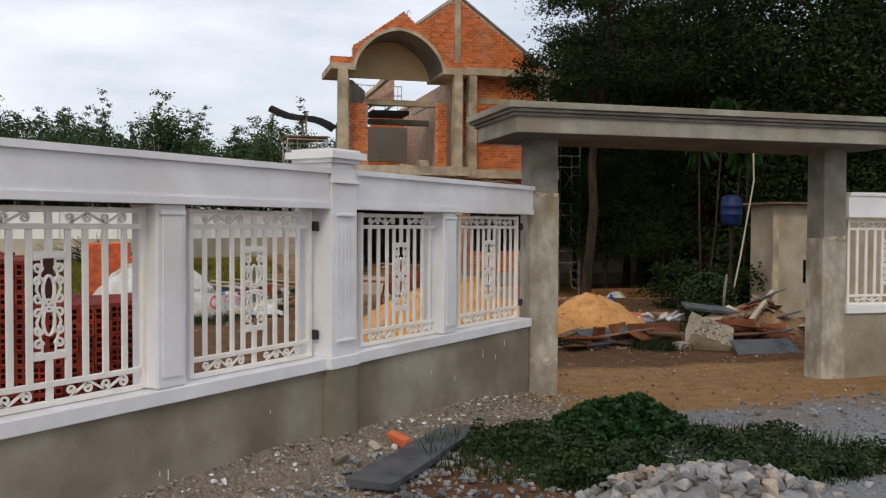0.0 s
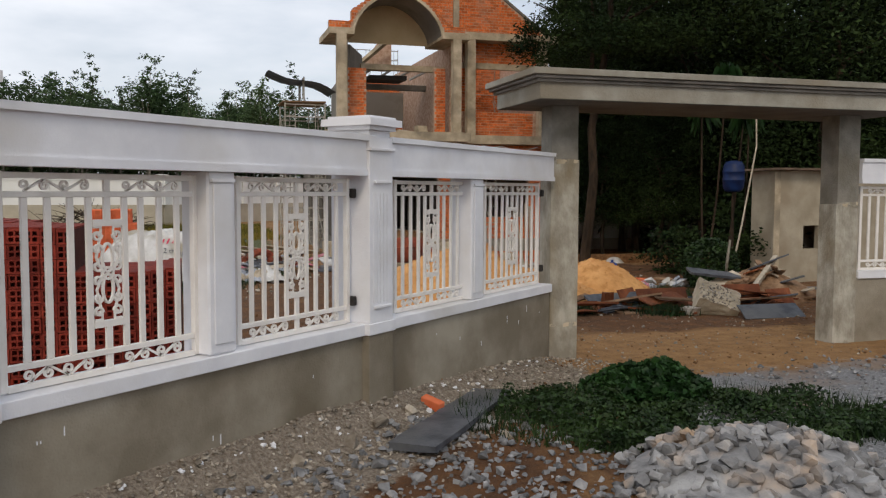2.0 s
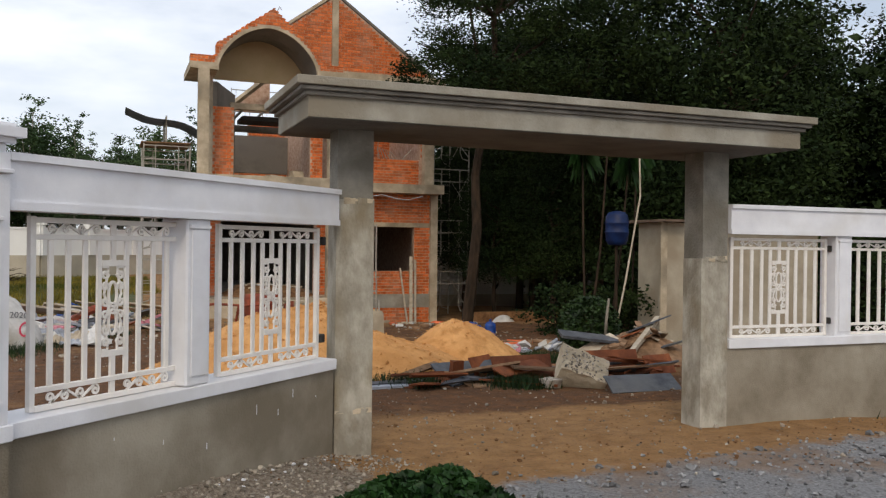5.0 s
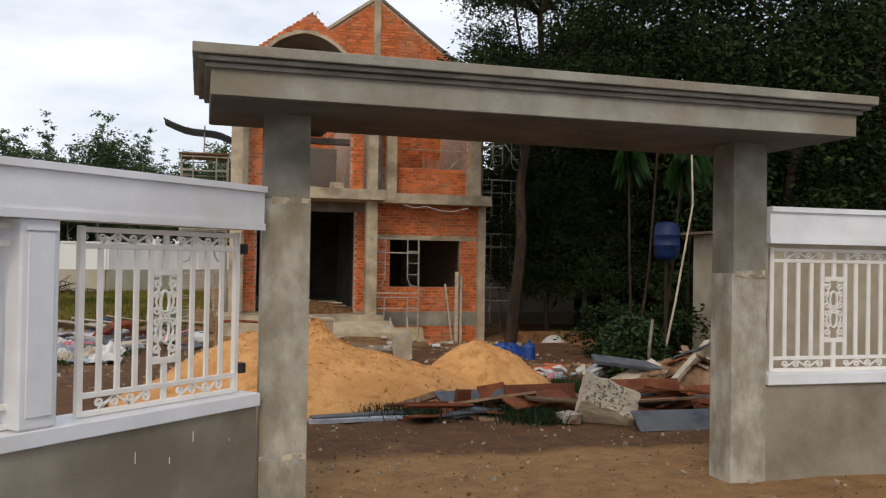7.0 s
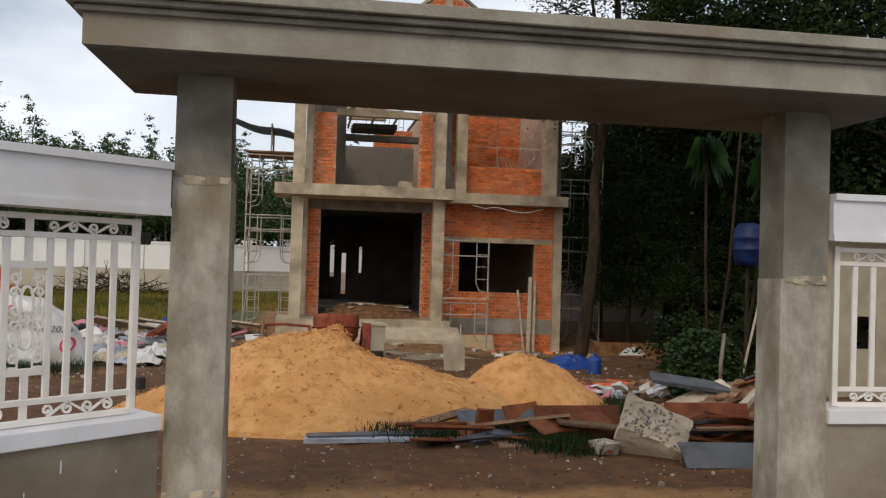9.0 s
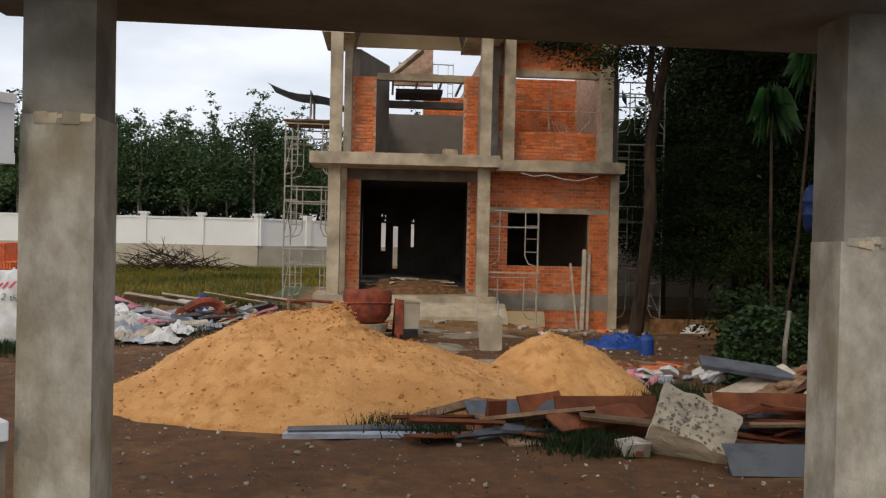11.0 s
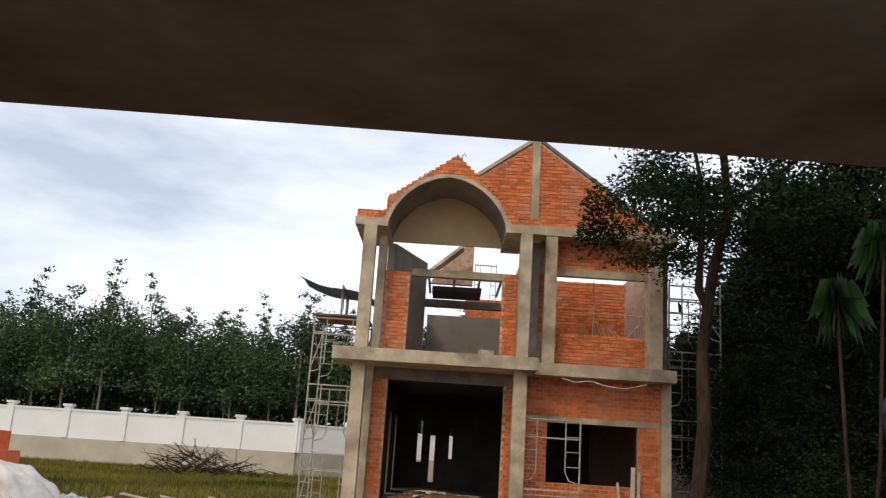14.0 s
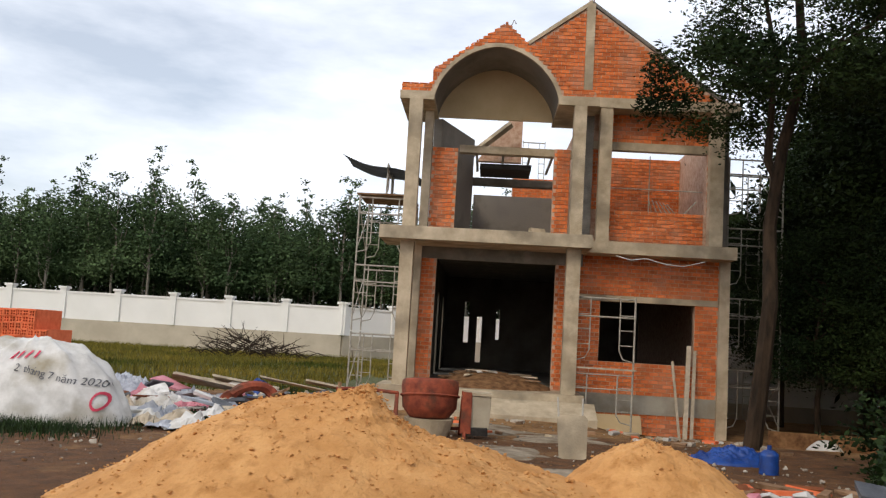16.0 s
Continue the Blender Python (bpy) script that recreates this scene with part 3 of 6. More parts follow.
# the gate: two square columns under a moulded concrete slab
GATE = Matrix.Translation((4.95, 8.05, 0)) @ Matrix.Rotation(radians(GATE_TURN), 4, "Z")
gate = thing("gateway", "unpainted grey concrete gateway with moulded lintel slab", "gate", GATE, kind="structure")
for x0, x1, zj in ((-1.985, -1.664, 2.285), (1.695, 2.012, 1.815)):
    lower = bx(x0, 0.0, -0.25, x1, 0.30, zj, wear=0.005)
    part("column", lower, M_COLUMN, gate, "pale cement column with stains")
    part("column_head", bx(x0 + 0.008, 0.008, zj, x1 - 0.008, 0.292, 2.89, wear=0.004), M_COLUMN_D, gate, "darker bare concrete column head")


def askew(bm):
    """The slab's rear edge runs slightly askew to its front."""
    for v in bm.verts:
        v.co.y += (0.038 if v.co.y > 0.3 else 0.0) * v.co.x
    return bm


SL, SR, SF, SB, SZ = -2.35, 2.38, -0.55, 0.78, 2.875     # ends, front, back and underside of the slab
slab = bmesh.new()
box(slab, SL, SF, SZ, SR, SB, SZ + 0.16)
part("lintel", askew(slab), M_CONC, gate)
for k, (o, z0, z1) in enumerate(((0.035, 0.160, 0.190), (0.075, 0.194, 0.223), (0.11, 0.227, 0.29))):
    mb = bx(SL - o, SF - o, SZ + z0, SR + o, SB + o, SZ + z1, bevel=0.004)
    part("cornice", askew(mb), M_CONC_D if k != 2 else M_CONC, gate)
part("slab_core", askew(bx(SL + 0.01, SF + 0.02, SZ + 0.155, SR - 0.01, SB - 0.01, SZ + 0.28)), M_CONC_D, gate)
# thin sheet over the underside; its dark colour stands for the shade there
part("soffit", askew(bx(SL + 0.01, SF + 0.01, SZ - 0.007, SR - 0.01, SB - 0.01, SZ + 0.001)), M_SOFFIT, gate, "concrete underside darkened for shade")

# rough joints and patches on the columns, paint drips under the sill
jr = random.Random(3)
for x0, x1, z in ((-1.985, -1.664, 2.275), (1.695, 2.012, 1.815), (-1.985, -1.664, 0.52)):
    for k in range(9):
        a = jr.uniform(x0, x1 - 0.06)
        part("mortar_patch", bx(a, -0.0035, z + jr.uniform(-0.03, 0.0), min(x1, a + jr.uniform(0.03, 0.10)), 0.006, z + jr.uniform(0.01, 0.03), wear=0.006), jr.choice((M_CONC_H, M_COLUMN)), gate)
drip_bm = bx(-0.5, -0.5, -0.5, 0.5, 0.5, 0.5)
DRIP = mesh_of(drip_bm, "paint_drip", M_WHITE)
wall_c = bpy.data.objects["fence_wall_c"]
wall_d = bpy.data.objects["fence_wall_d"]
for w, lo, hi, n in ((wall_c, -2.9, 0.0, 9), (wall_d, 0.45, 3.6, 9)):
    for k in range(n):
        x, z, h = jr.uniform(lo, hi), jr.uniform(0.30, 0.78), jr.uniform(0.02, 0.12)
        piece("paint_drip", DRIP, w, Matrix.LocRotScale((x, 0.0345, z), None, (jr.uniform(0.003, 0.007), 0.003, h * 0.6)))


# ---------------------------------------------------------------- house under construction
house = thing("unfinished_house", "two-storey house shell of orange brick and raw concrete", "house", pose(0, 0, 0))
COURSE, LONG, JOINT = 0.084, 0.18, 0.014
brick_bm = bmesh.new()
box(brick_bm, -0.5, -0.5, -0.5, 0.5, 0.5, 0.5)
bmesh.ops.recalc_face_normals(brick_bm, faces=brick_bm.faces[:])
BRICK = mesh_of(brick_bm, "brick", M_BRICK)
loose_v, loose_f, n_single = [], [], {"wall": 0}


def brickwork(x0, x1, z0, z1, y, inside=None, single=0, tooth=(False, False), top=None):
    """Courses of bricks on a wall that faces -y; single: how many are objects of their own."""
    rows = int(round((z1 - z0) / COURSE))
    step = (z1 - z0) / max(1, rows)
    for r in range(rows):
        za = z0 + r * step
        a = x0 - (LONG / 2 if r % 2 else 0.0)
        while a < x1:
            b0, b1 = max(a, x0), min(a + LONG, x1)
            a += LONG
            if tooth[0] and r % 2 == 0 and b0 < x0 + 0.02:
                b0 += 0.05
            if tooth[1] and r % 2 == 0 and b1 > x1 - 0.02:
                b1 -= 0.05
            if inside:
                cut = [b0 + (b1 - b0) * j / 8 for j in range(9)]
                cut = [c for c in cut if inside(c, za + step / 2)]
                if not cut:
                    continue
                b0, b1 = cut[0], cut[-1]
            if top:
                cut = [b0 + (b1 - b0) * j / 8 for j in range(9)]
                cut = [c for c in cut if top(c) > za + 0.02]
                if not cut:
                    continue
                b0, b1 = cut[0], cut[-1]
            if b1 - b0 < 0.04:
                continue
            raked = top is not None and min(top(b0), top(b1)) < za + step
            dx, dz, pr = (b1 - b0 - JOINT), step - JOINT, random.uniform(0.004, 0.012)
            c = ((b0 + b1) / 2, y - pr / 2 + 0.02, za + step / 2)
            if n_single["wall"] < 300 and single > 0 and not raked:
                n_single["wall"] += 1
                single -= 1
                piece("brick", BRICK, house, Matrix.LocRotScale(c, None, (dx, 0.04 + pr, dz)))
                continue
            k = len(loose_v)
            for sx in (-0.5, 0.5):
                for sz in (-0.5, 0.5):
                    z = c[2] + sz * dz
                    if raked and sz > 0:
                        z = max(za + 0.012, min(z, top(c[0] + sx * dx)))
                    loose_v.append((c[0] + sx * dx, y - pr, z))
                    loose_v.append((c[0] + sx * dx, y + (0.17 if raked else 0.01), z))
            for f in ((0, 2, 6, 4), (0, 1, 3, 2), (4, 6, 7, 5), (0, 4, 5, 1), (2, 3, 7, 6)):
                loose_f.append(tuple(k + i for i in f))


def hp(name, mt, *a, label="", wear=0.006, bevel=0.0):
    return part(name, bx(*a, wear=wear, bevel=bevel), mt, house, label)


WY = 24.47
# floors
hp("porch_floor", M_CONC_H, 2.95, 23.2, -0.2, 7.0, 24.5, 0.50, label="pale concrete porch plinth")
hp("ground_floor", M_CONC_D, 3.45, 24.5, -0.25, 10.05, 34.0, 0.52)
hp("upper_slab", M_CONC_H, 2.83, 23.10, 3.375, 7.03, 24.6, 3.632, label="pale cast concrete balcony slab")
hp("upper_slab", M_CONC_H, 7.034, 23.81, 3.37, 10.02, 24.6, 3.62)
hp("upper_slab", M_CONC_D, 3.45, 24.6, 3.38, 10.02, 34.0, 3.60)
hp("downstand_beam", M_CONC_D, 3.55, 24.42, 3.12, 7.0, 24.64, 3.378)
# columns
for x0, x1, y0, z0, z1 in ((3.23, 3.50, 23.42, 0.45, 3.38), (6.575, 6.85, 23.42, 0.45, 3.38), (3.23, 3.50, 23.45, 3.63, 6.31), (6.60, 6.85, 23.45, 3.63, 6.31), (7.20, 7.45, 23.98, 3.62, 6.43), (9.49, 9.76, 23.98, 3.62, 6.43)):
    hp("column", M_CONC_H, x0, y0, z0, x1, y0 + 0.26, z1, label="pale raw concrete column")
hp("column", M_CONC_H, 3.44, 24.30, 0.45, 3.60, 24.55, 3.38)
hp("column", M_CONC_H, 3.50, 24.30, 3.63, 3.68, 24.55, 6.31)
hp("column", M_CONC_H, 9.84, 24.38, -0.4, 10.06, 24.62, 3.37)
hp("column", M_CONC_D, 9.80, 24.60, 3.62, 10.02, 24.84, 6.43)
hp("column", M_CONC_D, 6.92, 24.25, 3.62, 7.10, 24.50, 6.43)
# ground floor front wall, right bay, round the window
GW = ((6.95, 9.85, 2.55, 3.37), (6.95, 7.41, 1.17, 2.43), (9.37, 9.85, 1.17, 2.43), (6.95, 9.85, 0.51, 1.17), (6.95, 9.85, -0.40, 0.13))
for x0, x1, z0, z1 in GW:
    hp("brick_backing", M_MORTAR, x0, WY + 0.012, z0, x1, WY + 0.20, z1, wear=0)
hp("lintel", M_CONC_H, 6.95, WY - 0.02, 2.43, 9.86, WY + 0.2, 2.55, label="cast concrete lintel band")
hp("plinth_band", M_CONC, 6.95, WY - 0.02, 0.13, 9.86, WY + 0.2, 0.51, label="grey concrete plinth band")
# upper right bay
hp("brick_backing", M_MORTAR, 7.10, 24.50, 3.62, 9.80, 24.68, 4.36, wear=0)
hp("brick_backing", M_MORTAR, 7.10, 24.50, 5.83, 9.80, 24.68, 6.43, wear=0)
hp("brick_backing", M_MORTAR, 7.10, 24.50, 4.36, 7.50, 24.68, 5.66, wear=0)
hp("brick_backing", M_MORTAR, 9.54, 24.50, 4.36, 9.80, 24.68, 5.66, wear=0)
hp("lintel", M_CONC_H, 7.12, 24.47, 5.66, 9.80, 24.68, 5.83)
# piers of the upper left bay
hp("brick_backing", M_MORTAR, 3.69, 24.41, 3.63, 4.24, 24.60, 5.52, wear=0)
hp("brick_backing", M_MORTAR, 6.30, 24.41, 3.63, 6.64, 24.60, 5.60, wear=0)
hp("brick_backing", M_MORTAR, 3.60, 24.41, 0.5, 3.92, 24.60, 3.12, wear=0)
hp("brick_backing", M_MORTAR, 6.44, 24.41, 0.5, 6.95, 24.60, 3.12, wear=0)
hp("tie_beam", M_CONC_H, 4.24, 25.20, 5.60, 6.95, 25.42, 5.77)
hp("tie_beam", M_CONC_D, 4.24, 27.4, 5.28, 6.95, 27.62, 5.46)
# arched head over the balcony


def arch(half, rise):
    """The flattened arch over the balcony, from right to left."""
    return [(5.0 + half * math.cos(a), 6.36 + rise * max(0.0, 1 - abs(math.cos(a)) ** 1.8) ** 0.6) for a in [math.pi * k / 28 for k in range(29)]]


ARC, OUT = arch(1.275, 1.13), arch(1.345, 1.20)
vault = bmesh.new()
prism(vault, OUT + ARC[::-1], 23.56, 25.40)
part("barrel_vault", vault, M_PLASTER, house, "grey plastered barrel vault")
ring = bmesh.new()
prism(ring, arch(1.35, 1.205) + arch(1.27, 1.125)[::-1], 23.50, 23.57)
part("arch_ring", ring, M_CONC_H, house, "pale concrete arch edge")
lun = bmesh.new()
prism(lun, ARC, 25.10, 25.18)
part("lunette", lun, M_TAN, house, "tan plastered lunette wall")
hp("band_beam", M_CONC_H, 3.02, 23.46, 6.30, 3.73, 25.4, 6.48)
hp("band_beam", M_CONC_H, 6.27, 23.46, 6.31, 7.10, 25.4, 6.50)


def small_gable(x):
    """Height of the ragged brick top over the arch."""
    if x < 3.66:
        return 6.68
    return max(6.68, 8.07 - abs(x - 5.14) * (0.72 if x < 5.14 else 0.95))


def over_arch(x, z):
    u = min(1.0, abs(x - 5.0) / 1.38)
    return z > 6.36 + 1.235 * (1 - u ** 1.8) ** 0.6 and z > 6.46


gb_pts = [(3.03, 6.48), (3.03, 6.65), (3.66, 6.65), (3.66, 6.97), (5.14, 8.02), (6.54, 6.66), (7.02, 6.64), (7.02, 6.49)] + [p for p in OUT if p[1] > 6.42]
sg = bmesh.new()
prism(sg, gb_pts, 23.60, 23.78)
part("brick_backing", sg, M_MORTAR, house)
brickwork(3.03, 7.0, 6.49, 8.10, 23.595, over_arch, single=130, top=small_gable)
# main gable
mg = bmesh.new()
prism(mg, [(6.40, 6.64)] + [p for p in OUT if p[0] > 5.35 and p[1] > 6.64] + [(5.35, 7.62), (6.96, 8.78), (9.92, 6.64)], 24.35, 24.53)
part("brick_backing", mg, M_MORTAR, house)
hp("gable_beam", M_CONC_H, 7.104, 23.95, 6.43, 10.08, 24.60, 6.645, label="pale concrete ring beam")
hp("gable_strut", M_CONC_H, 6.85, 24.29, 6.6, 7.03, 24.5, 8.80)
cop = bmesh.new()
prism(cop, [(5.30, 7.59), (6.96, 8.80), (6.96, 8.90), (5.22, 7.62)], 24.30, 24.55)
part("coping", cop, M_CONC_H, house)
cop = bmesh.new()
prism(cop, [(6.96, 8.80), (6.96, 8.88), (10.02, 6.68), (9.94, 6.64)], 24.32, 24.55)
part("coping", cop, M_CONC_D, house)
brickwork(4.1, 6.85, 6.66, 8.75, 24.345, lambda x, z: z < 8.74 - abs(x - 6.96) * 0.725 and z > small_gable(x) - 0.25 * (x < 6.6), single=0)
brickwork(7.03, 9.9, 6.66, 8.75, 24.345, lambda x, z: z < 8.72 - abs(x - 6.96) * 0.725, single=0)
for dx in (-0.05, 0.04):
    rb = bmesh.new()
    tube(rb, [(6.96 + dx, 24.42, 8.75), (6.955 + dx * 1.1, 24.42, 9.12)], 0.010, sides=5)
    part("rebar", rb, M_RUST, house)
rb = bmesh.new()
tube(rb, [(5.2, 23.68, 7.95), (5.28, 23.66, 8.12), (5.32, 23.6, 8.02)], 0.010, sides=5)
part("rebar", rb, M_RUST, house)
# visible courses
for x0, x1, z0, z1 in GW:
    brickwork(x0, x1, z0, z1, WY + 0.004, single=34)
brickwork(7.45, 9.49, 3.63, 4.36, 24.49, single=0)
brickwork(7.45, 9.80, 5.83, 6.43, 24.49)
brickwork(7.10, 7.50, 4.36, 5.66, 24.49, tooth=(False, True))
brickwork(9.54, 9.80, 4.36, 5.66, 24.49, tooth=(True, False))
brickwork(3.69, 4.24, 3.64, 5.52, 24.40, tooth=(True, True))
brickwork(6.30, 6.64, 3.64, 5.60, 24.40, tooth=(True, False))
brickwork(3.60, 3.92, 0.52, 3.12, 24.40, tooth=(False, True))
brickwork(6.44, 6.95, 0.52, 3.12, 24.40, tooth=(True, False))
brickwork(7.06, 9.82, 3.64, 6.34, 28.39)
brickwork(4.4, 6.84, 3.64, 4.28, 30.61)
brickwork(5.62, 6.98, 5.56, 6.2, 31.19)
joined("brickwork", loose_v, loose_f, M_BRICK_I, house, "stuff")
# inside walls, lower storey, shade in their colour, with openings towards the yard
ILX = 3.6
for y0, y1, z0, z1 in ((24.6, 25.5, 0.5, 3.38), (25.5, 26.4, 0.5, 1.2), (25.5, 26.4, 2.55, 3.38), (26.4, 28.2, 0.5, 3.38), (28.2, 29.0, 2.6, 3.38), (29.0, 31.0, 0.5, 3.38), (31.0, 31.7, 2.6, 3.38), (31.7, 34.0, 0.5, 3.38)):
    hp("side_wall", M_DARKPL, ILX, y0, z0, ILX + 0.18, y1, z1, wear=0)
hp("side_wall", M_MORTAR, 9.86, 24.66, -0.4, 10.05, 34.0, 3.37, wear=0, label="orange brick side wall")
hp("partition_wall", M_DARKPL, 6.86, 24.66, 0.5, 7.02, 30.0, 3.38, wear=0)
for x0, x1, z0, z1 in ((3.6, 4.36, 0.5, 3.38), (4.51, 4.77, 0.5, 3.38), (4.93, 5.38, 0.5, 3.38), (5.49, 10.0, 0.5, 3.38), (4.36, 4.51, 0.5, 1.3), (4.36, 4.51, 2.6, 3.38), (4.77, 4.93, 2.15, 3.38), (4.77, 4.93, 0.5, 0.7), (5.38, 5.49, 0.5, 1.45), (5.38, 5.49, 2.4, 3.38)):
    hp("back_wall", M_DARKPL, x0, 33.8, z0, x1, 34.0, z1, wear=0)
# upper storey inside
uw = bmesh.new()
for a, b, z0, z1, z2 in ((26.6, 27.5, 3.6, 4.35, 4.35), (26.6, 27.5, 5.2, 6.2, 5.9), (27.5, 30.6, 3.6, 5.9, 5.6)):
    v = [uw.verts.new(p) for p in ((4.20, a, z0), (4.20, b, z0), (4.20, b, z2), (4.20, a, z1), (4.38, a, z0), (4.38, b, z0), (4.38, b, z2), (4.38, a, z1))]
    for f in ((0, 3, 2, 1), (4, 5, 6, 7), (0, 1, 5, 4), (3, 7, 6, 2), (0, 4, 7, 3), (1, 2, 6, 5)):
        uw.faces.new([v[i] for i in f])
v = [uw.verts.new(p) for p in ((3.66, 24.9, 3.6), (4.36, 26.6, 3.6), (4.36, 26.6, 6.2), (3.66, 24.9, 6.25), (3.84, 24.84, 3.6), (4.54, 26.54, 3.6), (4.54, 26.54, 6.2), (3.84, 24.84, 6.25))]
for f in ((0, 3, 2, 1), (4, 5, 6, 7), (0, 1, 5, 4), (3, 7, 6, 2), (0, 4, 7, 3), (1, 2, 6, 5)):
    uw.faces.new([v[i] for i in f])
part("inner_wall", uw, M_PLASTER, house, "grey plastered inner wall")
hp("inner_wall", M_PLASTER, 4.5, 30.6, 4.30, 7.0, 30.8, 5.55, wear=0)
hp("inner_wall", M_MORTAR, 4.16, 30.62, 3.6, 7.0, 30.82, 4.29, wear=0)
hp("inner_wall", M_MORTAR, 5.6, 31.2, 5.5, 7.0, 31.4, 6.2, wear=0)
hp("inner_wall", M_MORTAR, 6.86, 24.70, 3.6, 7.02, 33.8, 6.4, wear=0)
hp("inner_wall", M_MORTAR, 7.02, 28.4, 3.6, 9.86, 28.6, 6.34, wear=0, label="rough red brick inner wall")
hp("side_wall", M_MORTAR, 9.84, 24.86, 3.6, 10.02, 33.8, 6.4, wear=0)
hp("inner_wall", M_BRICK, 8.05, 28.30, 3.6, 8.55, 28.42, 4.9, wear=0.01)
ra = bmesh.new()
tube(ra, [(4.3, 27.0, 5.8), (5.4, 27.0, 6.75)], 0.09, sides=4)
part("rafter", ra, M_CONC_H, house, "slanting concrete rafter")
rg = bmesh.new()
prism(rg, [(4.6, 5.9), (5.4, 7.0), (5.7, 7.0), (5.7, 5.9)], 27.5, 27.7)
part("brick_backing", rg, M_MORTAR, house)
for x in (4.6, 5.2, 5.8, 6.3):
    hp("purlin", M_STEEL, x, 25.4, 5.62, x + 0.05, 27.5, 5.67)
hp("roof_scrap", M_BLACK, 4.7, 26.2, 5.46, 5.9, 27.3, 5.58, label="dark bundle of sheets on the beams")


# ---------------------------------------------------------------- boundary wall and woods
bw = thing("boundary_wall", "white painted boundary wall on a cement base", "wall", pose(0, 0, 0), kind="structure")


def wall_run(p0, p1, n):
    a, b = Vector(p0), Vector(p1)
    d = (b - a)
    m = Matrix.Translation((a.x, a.y, 0)) @ Matrix.Rotation(math.atan2(d.y, d.x), 4, "Z")
    L = d.length
    part("base", bx(0, -0.12, -0.4, L, 0.12, 1.15, m=m), M_WALLC, bw, "bare cement base")
    part("panel", bx(0, -0.09, 1.15, L, 0.09, 2.55, m=m), M_WALLW, bw)
    part("coping", bx(0, -0.14, 2.50, L, 0.14, 2.60, m=m), M_WALLW, bw)
    for k in range(n + 1):
        x = L * k / n
        pm = bmesh.new()
        box(pm, x - 0.17, -0.19, 1.15, x + 0.17, 0.19, 2.72, m=m)
        box(pm, x - 0.23, -0.25, 2.72, x + 0.23, 0.25, 2.84, m=m)
        part("wall_post", pm, M_WALLW, bw)


wall_run((-2.2, 50.0), (-47.0, 51.8), 15)
wall_run((-2.2, 50.0), (14.0, 66.0), 7)
wall_run((14.0, 66.0), (34.0, 30.0), 12)


def tree_from(name, label, seed, height, trunk_r, crown, leaf, n_clump, per, spread, leafmat, barkmat, lean=0.0, limbs=6, bare=0.4, ratio=0.45, group="", keep=None, taper=0.0, fork=False):
    """A tapered trunk with limbs, and a crown of many leaves; crown: (radius, from, to)."""
    rng = np.random.RandomState(seed)
    t = thing(name, label, "tree", pose(0, 0, 0), group)
    bm = bmesh.new()
    top = height * 0.8
    pts = [(lean * top * k / 8 + rng.normal() * 0.04 * k, rng.normal() * 0.04 * k, top * k / 8 - 0.15) for k in range(9)]
    tube(bm, pts, trunk_r, trunk_r * 0.25, 7)
    ends = []
    if fork:
        p = Vector(pts[3]) * 0.4 + Vector(pts[4]) * 0.6
        tube(bm, [p, p + Vector((-0.15, 0.05, 0.30)), p + Vector((-0.10, 0.1, 0.9)), p + Vector((-0.02, 0.2, 2.2)), p + Vector((-0.35, 0.3, 4.2))], trunk_r * 0.62, trunk_r * 0.16, 7)
    for k in range(limbs):
        i = 5 + (k % 4)
        p = Vector(pts[min(i, 8)])
        a = rng.uniform(0, 6.28)
        r = crown[0] * rng.uniform(0.45, 0.85)
        q = p + Vector((r * math.cos(a), r * math.sin(a), rng.uniform(0.8, 2.2)))
        mid = (p + q) / 2 + Vector((0, 0, -0.15))
        tube(bm, [p, mid, q], trunk_r * 0.38, trunk_r * 0.10, 5)
        ends.append(q)
    part("trunk", bm, barkmat, t)

    def where(g):
        a, z = g.uniform(0, 6.28), g.uniform(0, 1)
        r = crown[0] * math.sqrt(g.uniform(0.02, 1)) * (0.55 + 0.45 * math.sin(math.pi * min(1, 0.15 + 0.85 * z))) * (1 - taper * z)
        zz = crown[1] + (crown[2] - crown[1]) * z
        return (lean * zz + r * math.cos(a), r * math.sin(a), zz)

    pts_ = clumps(rng, n_clump, per, spread, where)
    if keep:
        pts_ = pts_[keep(pts_)]
    v, f = leaves(pts_, leaf, 0.6, ratio, rng)
    joined("crown", v, f, leafmat, t, "stuff")
    return t


